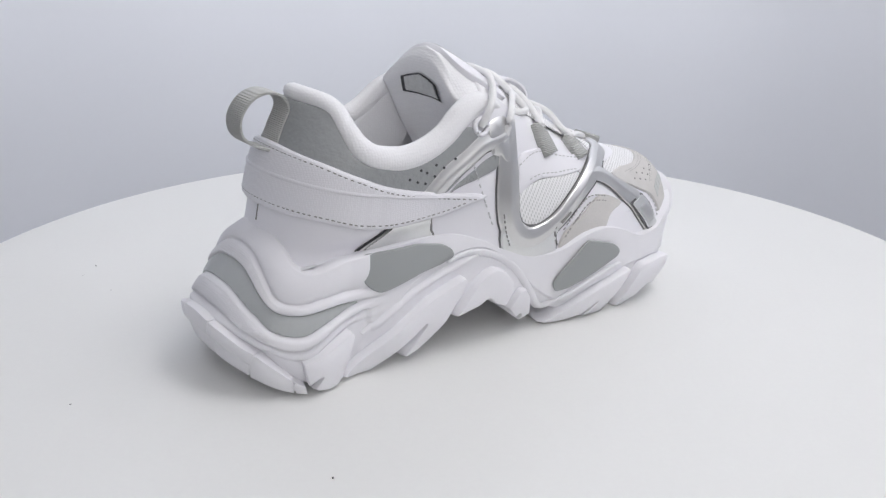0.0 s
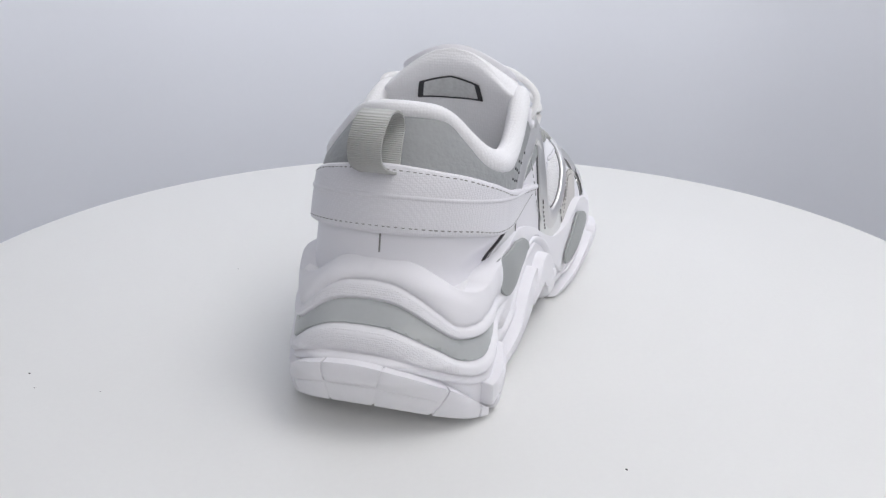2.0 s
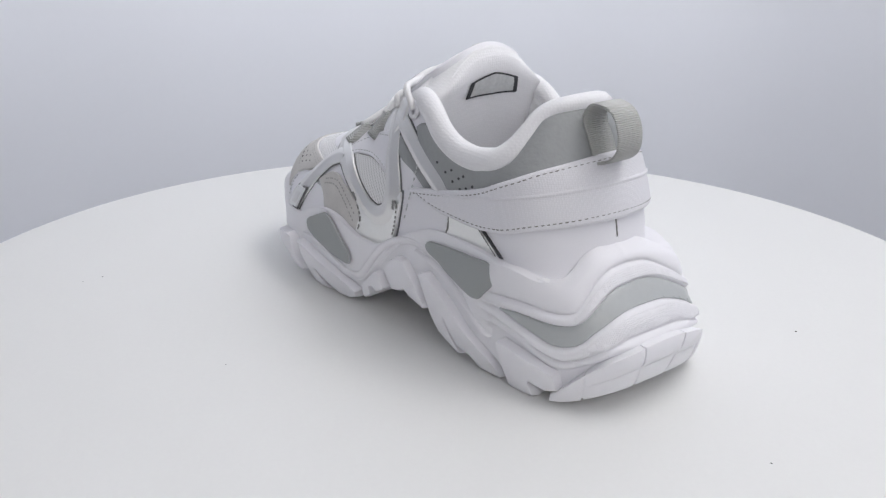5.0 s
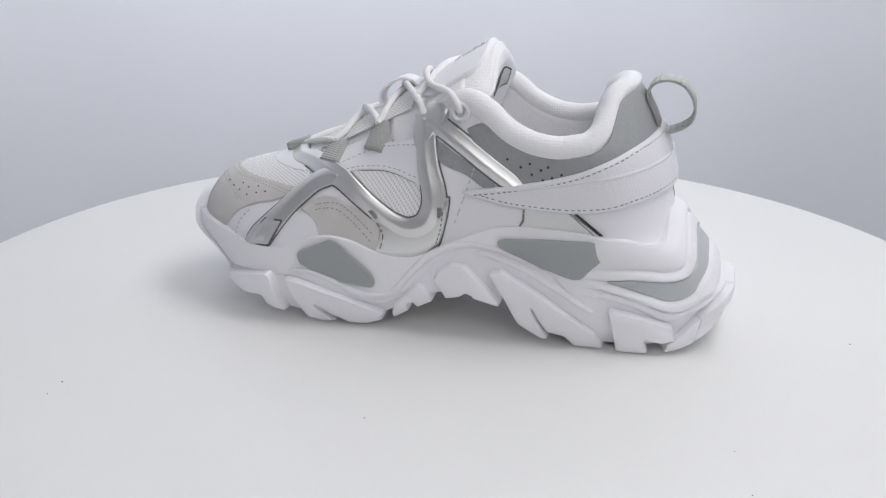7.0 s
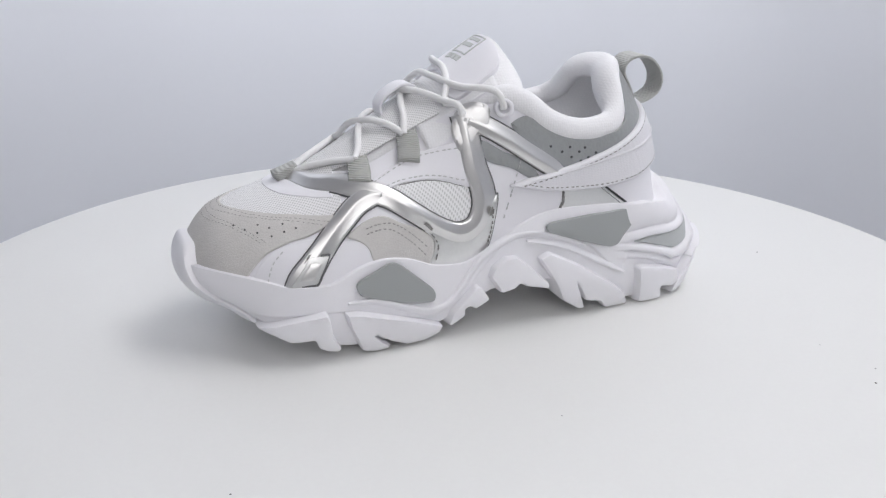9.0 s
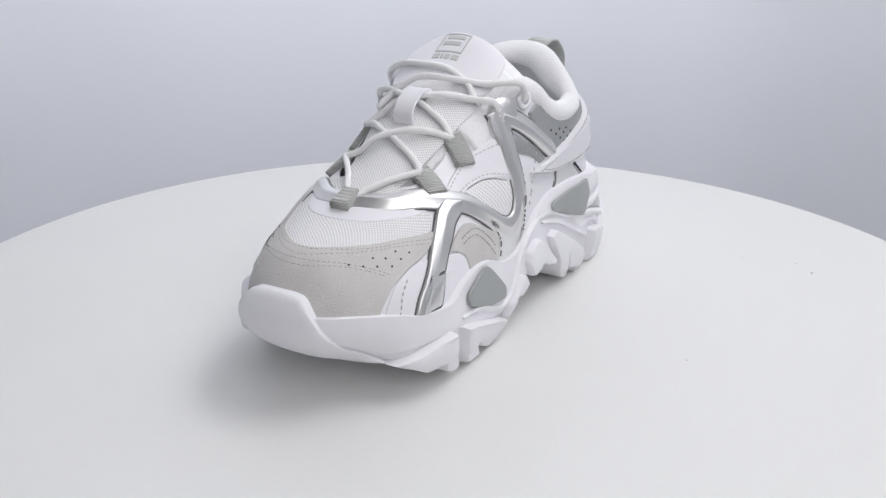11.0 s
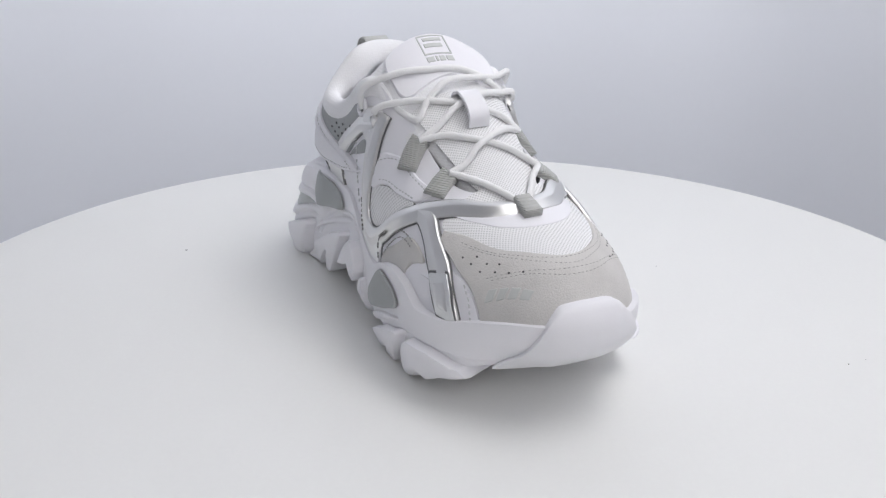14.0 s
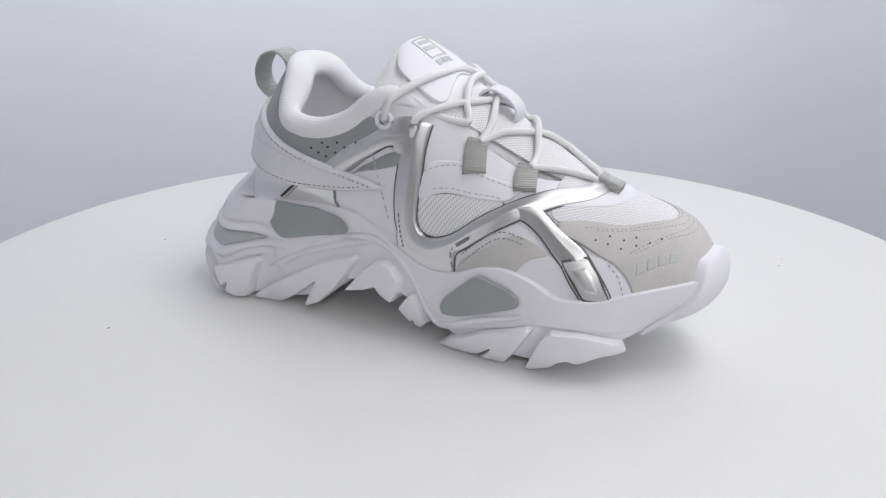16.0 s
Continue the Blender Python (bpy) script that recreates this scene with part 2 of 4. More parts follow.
def sole(u, z, off=0.0):
    """A point of the sole's outer face: u round it (left positive), height z, off metres proud of it."""
    p = foot(u)
    e = 0.004
    a, b = foot(max(u - e, -U_END)), foot(min(u + e, U_END))
    n = Vector((b[1] - a[1], a[0] - b[0], 0))
    n = (n * -1).normalized() if n.length else Vector((1, 0, 0))
    if n.dot(Vector((p[0] - 0.13, p[1] + 0.003, 0))) < 0:
        n = -n
    hh, tt = heelness(u), step(0.262, 0.30, abs(u))
    off -= 0.0026 * (1 - step(0.075, 0.105, abs(u)))
    off += 0.0013 * step(-0.0006, 0.0006, z - LINE(p[0])) * (1 - tt)
    inset = IN_TOE(z) * tt + IN_SIDE(z) * max(0, 1 - hh - tt)
    q = Vector((p[0], p[1], 0)) + n * (off - inset)
    # the heel leans forward and narrows as it rises
    rise = 1 - step(0.035, 0.080, abs(u))
    q.x += (IN_HEEL(z) + 0.0022 * step(0.03, 0.05, z)) * hh
    q.y *= 1 - 0.13 * rise * step(0.014, 0.064, z)
    return Vector((q.x, q.y, z))


BACK = spline([(0.03, 0.016), (0.05, 0.022), (0.069, 0.0285), (0.08, 0.033), (0.088, 0.0368), (0.095, 0.0405), (0.107, 0.0465), (0.115, 0.0515), (0.125, 0.058)])
WIDE = spline([(0.02, 0.035), (0.05, 0.0375), (0.09, 0.0395), (0.13, 0.0415), (0.17, 0.0450), (0.20, 0.0465), (0.225, 0.044), (0.245, 0.0345), (0.256, 0.0275), (0.2625, 0.0205), (0.2665, 0.0135), (0.2685, 0.007), (0.2690, 0.002)])
MID = spline([(0.03, -0.001), (0.08, -0.003), (0.14, -0.005), (0.20, -0.006), (0.24, -0.0045), (0.272, -0.003)])
CREST = spline([(0.02, 0.23), (0.08, 0.23), (0.10, 0.205), (0.12, 0.165), (0.14, 0.132), (0.155, 0.112), (0.1665, 0.1), (0.18, 0.0905), (0.193, 0.0835),
                (0.205, 0.0775), (0.215, 0.0735), (0.227, 0.0695), (0.244, 0.065), (0.255, 0.061), (0.261, 0.056), (0.2655, 0.050), (0.2690, 0.043)])
POW = 2.3
RB = 0.034


def low(x):
    return SOLE_TOP(x) - 0.010


def half_width(x, z):
    zb, zt = low(x), CREST(x)
    t = min(max((z - zb) / (zt - zb), 0.0), 1.0)
    pinch = 1 - 0.27 * step(0.088, 0.118, z) * (1 - step(0.065, 0.095, x))
    return WIDE(x) * (1 - t ** POW) ** (1 / POW) * pinch


def upper_at(s, z):
    """A point of the upper's wall: s round it from the middle of the heel (left positive), height z."""
    a, xb, turn = abs(s), BACK(z), RB * math.pi / 2
    if a < turn:
        x, k = xb + RB * (1 - math.cos(a / RB)), math.sin(a / RB)
    else:
        x, k = xb + RB + a - turn, 1.0
    return Vector((x, MID(x) + math.copysign(1, s) * half_width(x, z) * k, z))


def top_at(x, y):
    """A point of the upper's roof over the plan point (x, y)."""
    k = min(abs(y - MID(x)) / max(WIDE(x), 1e-4), 1.0)
    return Vector((x, y, low(x) + (CREST(x) - low(x)) * (1 - k ** POW) ** (1 / POW)))


def with_offset(f, a, b, off):
    e = 0.0006
    p = f(a, b)
    n = (f(a + e, b) - f(a - e, b)).cross(f(a, b + e) - f(a, b - e))
    if n.length < 1e-12:
        return p
    n.normalize()
    if n.dot(p - Vector((0.14 if p.x > 0.14 else max(p.x, 0.065), MID(p.x), 0.03))) < 0:
        n = -n
    return p + n * off


def wall(s, z, off=0.0):
    return with_offset(upper_at, s, z, off)


def roof(x, y, off=0.0):
    return with_offset(top_at, x, y, off)


def sx(x, z, side):
    """The way s round the upper at which its wall reaches x at height z."""
    xb, turn = BACK(z), RB * math.pi / 2
    d = x - xb
    if d >= RB:
        return side * (turn + d - RB)
    return side * RB * math.acos(min(max(1 - d / RB, -1), 1))


TRIM = spline([(0.0, 0.0), (0.022, 0.0), (0.040, 0.0030), (0.055, 0.0058), (0.070, 0.0046), (0.105, 0.0040), (0.140, 0.0026), (0.165, 0.0026), (0.190, 0.0036), (0.240, 0.0030), (0.272, 0.0022)])


def settle(p):
    """The last's final trim: the outer side draws in, heel and toe tip sit a little shorter, the throat is narrower."""
    heel = 0.0090 * (1 - step(0.0, 0.062, p.x)) * (1 - step(0.055, 0.112, p.z))
    tip = 0.0025 * step(0.225, 0.268, p.x)
    throat = 0.0022 * step(0.062, 0.082, p.z) * step(0.13, 0.165, p.x) * (1 - step(0.20, 0.23, p.x))
    quarter = 1 - 0.8 * step(0.054, 0.064, p.z) * (1 - step(0.07, 0.11, p.x))
    side = (TRIM(p.x) * quarter + throat) * min(max(-p.y / 0.035, 0.0), 1.0) - throat * min(max(p.y / 0.020, 0.0), 1.0)
    side -= 0.0032 * (1 - step(0.012, 0.032, p.z)) * (1 - step(0.03, 0.07, p.x)) * min(max(-p.y / 0.035, 0.0), 1.0)
    return Vector((p.x + heel - tip, p.y + side, p.z))


sneaker = tagged(new("sneaker"), "chunky white sneaker with silver cage and grey suede toe", "sneaker")


STRIP_TOP = spline([(0, 0.0486), (0.012, 0.0476), (0.019, 0.0456), (0.029, 0.0410), (0.039, 0.0362), (0.046, 0.0348), (0.053, 0.0345), (0.061, 0.0351), (0.072, 0.0357), (0.083, 0.0350), (0.1, 0.0350)])
STRIP_LOW = spline([(0, 0.0403), (0.012, 0.0396), (0.019, 0.0379), (0.029, 0.0338), (0.039, 0.0291), (0.046, 0.0266), (0.053, 0.0259), (0.064, 0.0286), (0.083, 0.0337), (0.1, 0.0350)])
RIDGE_TOP = spline([(0, 0.0548), (0.012, 0.0536), (0.019, 0.0512), (0.029, 0.0460), (0.039, 0.0404), (0.046, 0.0390), (0.053, 0.0389), (0.060, 0.0397), (0.071, 0.0405), (0.090, 0.0395), (0.11, 0.038)])
RIDGE_LOW = spline([(0, 0.0312), (0.012, 0.0308), (0.019, 0.0298), (0.029, 0.0268), (0.039, 0.0227), (0.046, 0.0205), (0.053, 0.0200), (0.062, 0.0232), (0.072, 0.0270), (0.090, 0.0305), (0.11, 0.034)])


def swell(z, a, b):
    if not a < z < b:
        return 0.0
    return (1 - abs(2 * (z - a) / (b - a) - 1) ** 3) ** 0.7


def relief(u, z):
    """The rolls and the recess that run round the heel."""
    w = abs(u)
    k = 1 - step(0.080, 0.098, w)
    if k == 0:
        return 0.0
    d = 0.0026 * swell(z, STRIP_TOP(w), RIDGE_TOP(w)) + 0.0026 * swell(z, RIDGE_LOW(w), STRIP_LOW(w)) + 0.0018 * swell(z, RIDGE_LOW(w) - 0.0042, RIDGE_LOW(w))
    top = sole_top(u)
    m = 1 - step(0.032, 0.052, w)
    d += 0.0035 * swell(z, RIDGE_TOP(w), (top + 0.0020) * m + (2 * top - RIDGE_TOP(w) + 0.002) * (1 - m)) - 0.0040 * m * step(top - 0.0065, top + 0.0005, z) ** 2
    return d * k


def midsole():
    us = np.linspace(-U_END, U_END, 641)[:-1]

    def f(u, v):
        x = foot(u)[0]
        lo, hi = SOLE_LOW(x), sole_top(u)
        z = lo + (hi - lo) * v
        return sole(u, z, relief(u, z))
    bm, rows = grid(f, us, np.linspace(0, 1, 120), True)
    n = len(us)
    # the rolled upper lip and the closed underside, strip by strip across the foot
    for j, dz, d in ((-1, 0.0, 0.9), (0, 0.0, 0.9)):
        ring = [r[j] for r in rows]
        half = n // 2
        inner = []
        for v in ring:
            c = Vector((min(max(v.co.x, 0.05), 0.22), -0.004, v.co.z))
            inner.append(bm.verts.new(v.co.lerp(c, 0.35 if j == -1 else 0.2) + Vector((0, 0, -0.002 if j == -1 else -0.001))))
        for i in range(n):
            bm.faces.new((ring[i], ring[(i + 1) % n], inner[(i + 1) % n], inner[i]))
        if j == 0:
            for i in range(half):
                a, b, c, d2 = inner[i], inner[(i + 1) % n], inner[(n - i - 1) % n], inner[(n - i) % n]
                face = [a, b, c, d2]
                uniq = []
                [uniq.append(w) for w in face if w not in uniq]
                if len(uniq) > 2:
                    try:
                        bm.faces.new(uniq)
                    except ValueError:
                        pass
    bmesh.ops.recalc_face_normals(bm, faces=bm.faces)
    return bm


foam = part("midsole", midsole(), M_RUBBER, sneaker)

# top line of the upper: collar, then the edge of the lace opening
COLLAR = spline([(0.03, 0.117), (0.056, 0.117), (0.0605, 0.113), (0.064, 0.105), (0.068, 0.098), (0.075, 0.0935), (0.083, 0.0920), (0.093, 0.094), (0.105, 0.0995),
                 (0.115, 0.108), (0.123, 0.112), (0.132, 0.1115), (0.142, 0.1055), (0.152, 0.100), (0.1665, 0.0905), (0.19, 0.0795), (0.203, 0.0774), (0.207, 0.2)])


HEEL_RIM = spline([(0.042, 0.1150), (0.052, 0.1142), (0.056, 0.1127), (0.0583, 0.109), (0.0602, 0.101), (0.063, 0.0950), (0.070, 0.0918), (0.075, 0.0912), (0.085, 0.0905)])


def upper_shell():
    """Both walls from the heel's middle to the toe, up to the collar line, closed over the toe."""
    bm = bmesh.new()
    for side in (1, -1):
        cols = []
        ks = np.linspace(0, 1, 150)
        for k in ks:
            if k < 0.2:
                phi = k / 0.2 * math.pi / 2
                def at(z, phi=phi):
                    x = BACK(z) + RB * (1 - math.cos(phi))
                    return Vector((x, MID(x) + side * half_width(x, z) * math.sin(phi), z))
                xr = BACK(0.1) + RB * (1 - math.cos(phi))
                zs = np.linspace(low(xr), min(COLLAR(xr), HEEL_RIM(xr)), 40)
                cols.append([bm.verts.new(at(z)) for z in zs])
            else:
                x0 = BACK(0.1) + RB
                x = x0 + (0.2688 - x0) * (k - 0.2) / 0.8
                zb, zt = low(x), CREST(x)
                tmax = min((COLLAR(x) - zb) / (zt - zb), 1.0)
                amax = math.asin(min(tmax ** (POW / 2), 1.0))
                if x > 0.205:
                    amax = math.pi / 2
                col = []
                for v in np.linspace(0, 1, 40):
                    a = amax * v
                    back = (1 - (k - 0.2) / 0.12) if k < 0.32 else 0
                    z = zb + (zt - zb) * math.sin(a) ** (2 / POW)
                    xx = x + max(back, 0) * (BACK(z) - BACK(0.1))
                    col.append(bm.verts.new((xx, MID(xx) + side * half_width(xx, z) if x < 0.2 else MID(xx) + side * WIDE(xx) * max(math.cos(a), 0) ** (2 / POW), z)))
                cols.append(col)
        for a, b in zip(cols, cols[1:]):
            for j in range(39):
                bm.faces.new((a[j], b[j], b[j + 1], a[j + 1]))
    bmesh.ops.remove_doubles(bm, verts=bm.verts, dist=2e-5)
    bmesh.ops.recalc_face_normals(bm, faces=bm.faces)
    return bm


part("upper", upper_shell(), M_LEATHER, sneaker)

from mathutils.geometry import delaunay_2d_cdt


def curve(points, closed=False, step_len=0.0015):
    """Catmull-Rom line through a few points of any dimension, at even steps."""
    p = [np.array(q, float) for q in points]
    n = len(p)
    out = []
    for i in range(n if closed else n - 1):
        if closed:
            a, b, c, d = p[i - 1], p[i], p[(i + 1) % n], p[(i + 2) % n]
        else:
            a, b, c, d = p[max(i - 1, 0)], p[i], p[i + 1], p[min(i + 2, n - 1)]
        # centripetal form keeps uneven spans from overshooting
        t0 = 0.0
        t1 = t0 + max(np.linalg.norm(b - a), 1e-6) ** 0.5
        t2 = t1 + max(np.linalg.norm(c - b), 1e-6) ** 0.5
        t3 = t2 + max(np.linalg.norm(d - c), 1e-6) ** 0.5
        k = max(2, int(np.linalg.norm(c - b) / step_len))
        for j in range(k):
            t = t1 + (t2 - t1) * j / k
            a1 = (t1 - t) / (t1 - t0) * a + (t - t0) / (t1 - t0) * b
            a2 = (t2 - t) / (t2 - t1) * b + (t - t1) / (t2 - t1) * c
            a3 = (t3 - t) / (t3 - t2) * c + (t - t2) / (t3 - t2) * d
            b1 = (t2 - t) / (t2 - t0) * a1 + (t - t0) / (t2 - t0) * a2
            b2 = (t3 - t) / (t3 - t1) * a2 + (t - t1) / (t3 - t1) * a3
            out.append((t2 - t) / (t2 - t1) * b1 + (t - t1) / (t2 - t1) * b2)
    if not closed:
        out.append(p[-1])
    return out


def corners(points, step_len=0.0015, r=0.0012):
    """A closed outline of straight edges with slightly rounded corners."""
    p = [np.array(q, float) for q in points]
    n, out = len(p), []
    for i in range(n):
        a, b, c = p[i - 1], p[i], p[(i + 1) % n]
        la, lc = np.linalg.norm(a - b), np.linalg.norm(c - b)
        ra, rc = min(r, la * 0.4), min(r, lc * 0.4)
        s, e = b + (a - b) / la * ra, b + (c - b) / lc * rc
        for t in (0, 0.33, 0.67, 1):
            out.append((1 - t) ** 2 * s + 2 * t * (1 - t) * b + t * t * e)
        nx = p[(i + 1) % n]
        ln = lc - rc - min(r, lc * 0.4)
        k = int(ln / step_len)
        for j in range(1, k):
            out.append(e + (c - b) / lc * ln * j / k)
    return out


def panel_mesh(outline, f, th, rnd=0.0012, base=0.0, skirt=0.0, res=0.002, bm=None):
    """A sheet of thickness th with rounded edges, laid on the surface f(a, b, off) within a closed outline."""
    o = np.array(outline)
    n = len(o)
    lo, hi = o.min(0), o.max(0)
    nxt = np.roll(o, -1, 0)

    def inside_dist(q):
        d = nxt - o
        t = np.clip(((q - o) * d).sum(1) / np.maximum((d * d).sum(1), 1e-18), 0, 1)
        dist = np.sqrt((((o + d * t[:, None]) - q) ** 2).sum(1)).min()
        c = (o[:, 1] > q[1]) != (nxt[:, 1] > q[1])
        with np.errstate(divide="ignore", invalid="ignore"):
            xi = o[:, 0] + (q[1] - o[:, 1]) * d[:, 0] / d[:, 1]
        return (np.count_nonzero(c & (q[0] < xi)) % 2 == 1), dist
    pts = [Vector((float(q[0]), float(q[1]))) for q in o]
    rows = int((hi[1] - lo[1]) / (res * 0.87)) + 1
    for j in range(rows):
        b = lo[1] + res * 0.87 * (j + 0.5)
        for i in range(int((hi[0] - lo[0]) / res) + 1):
            q = np.array((lo[0] + res * (i + 0.25 + 0.5 * (j % 2)), b))
            ok, d = inside_dist(q)
            if ok and d > res * 0.55:
                pts.append(Vector((float(q[0]), float(q[1]))))
    # a ring close inside the edge carries the rounding
    for k in range(n):
        t = nxt[k] - o[k - 1]
        nn = np.array((-t[1], t[0])) / max(np.linalg.norm(t), 1e-9)
        for s in (1, -1):
            q = o[k] + nn * s * min(rnd * 0.5, res * 0.45)
            ok, d = inside_dist(q)
            if ok and d > min(rnd * 0.5, res * 0.45) * 0.7:
                pts.append(Vector((float(q[0]), float(q[1]))))
    v, e, faces, *_ = delaunay_2d_cdt(pts, [(i, (i + 1) % n) for i in range(n)], [list(range(n))], 1, 1e-7)
    own = bm is None
    bm = bm or bmesh.new()
    made = []
    for q in v:
        ok, d = inside_dist(np.array((q.x, q.y)))
        k = min(d / rnd, 1.0)
        prof = 0.45 + 0.55 * math.sqrt(max(0.0, 1 - (1 - k) ** 2))
        made.append(bm.verts.new(f(q.x, q.y, base + th * prof)))
    new_faces = []
    for fc in faces:
        try:
            new_faces.append(bm.faces.new([made[i] for i in fc]))
        except ValueError:
            pass
    count = {}
    for fc in faces:
        for i in range(len(fc)):
            a, b = fc[i], fc[(i + 1) % len(fc)]
            count[(a, b)] = 1
    rim = [(a, b) for (a, b) in count if (b, a) not in count]
    down = {}
    for a, b in rim:
        for i in (a, b):
            if i not in down:
                down[i] = bm.verts.new(f(v[i].x, v[i].y, base - skirt))
        new_faces.append(bm.faces.new((made[b], made[a], down[a], down[b])))
    bmesh.ops.recalc_face_normals(bm, faces=new_faces)
    flat = bm.loops.layers.uv.verify()
    where = {made[i]: v[i] for i in range(len(made))}
    where.update({w: v[i] for i, w in down.items()})
    for fc in new_faces:
        for lp in fc.loops:
            lp[flat].uv = where[lp.vert]
    return bm


def sharpen(ob, angle=38):
    ob.data.set_sharp_from_angle(angle=radians(angle))
    return ob


def panel(name, outline, f, th, material, parent=None, label="", **kw):
    return sharpen(part(name, panel_mesh(outline, f, th, **kw), material, parent or sneaker, label))


Q = 0.045


def shell(x, q, off=0.0):
    """A point of the upper by x and the way q over it, from the left bite line (0) to the right one (pi * Q)."""
    return with_offset(shell_at, x, q, off)


def shell_at(x, q):
    a = min(max(q / Q, 0.0), math.pi)
    zb, zt = low(x), CREST(x)
    c = math.cos(a)
    return Vector((x, MID(x) + math.copysign(abs(c) ** (2 / POW), c) * WIDE(x), zb + (zt - zb) * max(math.sin(a), 0) ** (2 / POW)))


def xa(pairs, side=1):
    return [(x, (a if side > 0 else math.pi - a) * Q) for x, a in pairs]


def uz(pairs, side):
    return [(ux(x, side), z) for x, z in pairs]


def sz(pairs, side):
    return [(sx(x, z, side), z) for x, z in pairs]


def toe(w, z, off=0.0):
    """The sole's face at the toe: w from the toe's middle, left positive."""
    return sole(U_END - w if w >= 0 else -U_END - w, z, off)


def ribbon_mesh(path, widths, profile, bm=None, f=shell, lift=0.0):
    """A moulded strip along a line of the surface; profile: (across, proud) pairs."""
    bm = bm or bmesh.new()
    pts = curve([(*p, w) for p, w in zip(path, widths)], step_len=0.0018)
    base = [f(p[0], p[1], lift) for p in pts]
    norm = [(f(p[0], p[1], lift + 0.002) - b).normalized() for p, b in zip(pts, base)]
    rings = []
    for i, p in enumerate(pts):
        t = (base[min(i + 1, len(base) - 1)] - base[max(i - 1, 0)]).normalized()
        side = norm[i].cross(t).normalized()
        rings.append([bm.verts.new(base[i] + side * a * p[2] + norm[i] * h) for a, h in profile])
    faces = []
    for r, q in zip(rings, rings[1:]):
        for j in range(len(profile) - 1):
            faces.append(bm.faces.new((r[j], q[j], q[j + 1], r[j + 1])))
    faces.append(bm.faces.new(rings[0]))
    faces.append(bm.faces.new(rings[-1][::-1]))
    bmesh.ops.recalc_face_normals(bm, faces=faces)
    return bm


def tube_mesh(points, r, bm=None, seg=10, flat=1.0, step_len=0.0015, smooth=True):
    """A cord along points in space."""
    bm = bm or bmesh.new()
    pts = [Vector(p) for p in (curve(points, step_len=step_len) if smooth else points)]
    ref, rings = Vector((0, 0, 1)), []
    for i, p in enumerate(pts):
        t = (pts[min(i + 1, len(pts) - 1)] - pts[max(i - 1, 0)]).normalized()
        if abs(t.dot(ref)) > 0.95:
            ref = Vector((1, 0, 0))
        s = t.cross(ref).normalized()
        n = s.cross(t).normalized()
        rings.append([bm.verts.new(p + (s * math.cos(2 * math.pi * j / seg) + n * math.sin(2 * math.pi * j / seg) * flat) * r) for j in range(seg)])
    for a, b in zip(rings, rings[1:]):
        for j in range(seg):
            bm.faces.new((a[j], a[(j + 1) % seg], b[(j + 1) % seg], b[j]))
    bm.faces.new(rings[0][::-1])
    bm.faces.new(rings[-1])
    bmesh.ops.recalc_face_normals(bm, faces=bm.faces)
    return bm


def stitches(name, lines, material, f, pitch=0.0027, length=0.0017, r=0.00034, lift=0.0012, parent=None):
    """Rows of short thread stitches along lines of a surface."""
    verts, faces = [], []
    for line in lines:
        pts = [f(p[0], p[1], lift) for p in curve(line, step_len=0.0006)]
        run, k = 0.0, 0.0
        for a, b in zip(pts, pts[1:]):
            run += (b - a).length
            if run >= k:
                k += pitch
                t = (b - a).normalized()
                s = t.orthogonal().normalized()
                n = s.cross(t)
                i = len(verts)
                for q, w in ((-0.5, 0.6), (-0.25, 1), (0.25, 1), (0.5, 0.6)):
                    for j in range(4):
                        an = math.pi / 2 * j
                        verts.append(a + t * q * length + (s * math.cos(an) + n * math.sin(an)) * r * w)
                for m in range(3):
                    for j in range(4):
                        faces.append((i + m * 4 + j, i + m * 4 + (j + 1) % 4, i + m * 4 + 4 + (j + 1) % 4, i + m * 4 + 4 + j))
    me = bpy.data.meshes.new(name)
    me.from_pydata(verts, [], faces)
    me.materials.append(material)
    ob = new(name, me)
    ob.parent = parent or sneaker
    return tagged(ob, kind="stuff")


SIDES = (1, -1)

# ---- sneaker: sole ----
ends = np.linspace(-0.083, 0.083, 70)
panel("heel_strip", [(u, STRIP_TOP(abs(u)) - 0.0003) for u in ends] + [(u, STRIP_LOW(abs(u)) + 0.0003) for u in ends[::-1]], sole, 0.0011, M_STRIP,
      label="glossy translucent grey strip wrapped round the heel", rnd=0.001)
# the tread at the back, cut into blocks by narrow grooves
slab_top = spline([(0.0, 0.0296), (0.013, 0.0284), (0.026, 0.0240), (0.034, 0.0184), (0.040, 0.0130), (0.047, 0.0064), (0.055, 0.0040)])
slab_low = spline([(0.0, 0.0102), (0.015, 0.0092), (0.030, 0.0054), (0.040, 0.0028), (0.048, 0.0016), (0.055, 0.0014)])
cuts = [(-0.0490, -0.0490), (-0.0440, -0.0430), (-0.0325, -0.0250), (-0.0125, -0.0060), (0.0115, 0.0105), (0.0350, 0.0325), (0.0490, 0.0490)]
base_u = np.linspace(-0.0485, 0.0485, 40)
tread_base = panel("tread_base", [(u, slab_top(abs(u)) - 0.0006) for u in base_u] + [(u, slab_low(abs(u)) + 0.0006) for u in base_u[::-1]], sole, 0.0048, M_RUBBER, rnd=0.0004, skirt=0.016)
for (a0, a1), (b0, b1) in zip(cuts, cuts[1:]):
    # each block is split once more by a shallow groove along its middle, but for the two at the corners
    rows = ((0.0, 1.0),) if abs(a0 + b0) > 0.075 else ((0.0, 0.47), (0.50, 1.0))
    for lo, hi in rows:
        o = []
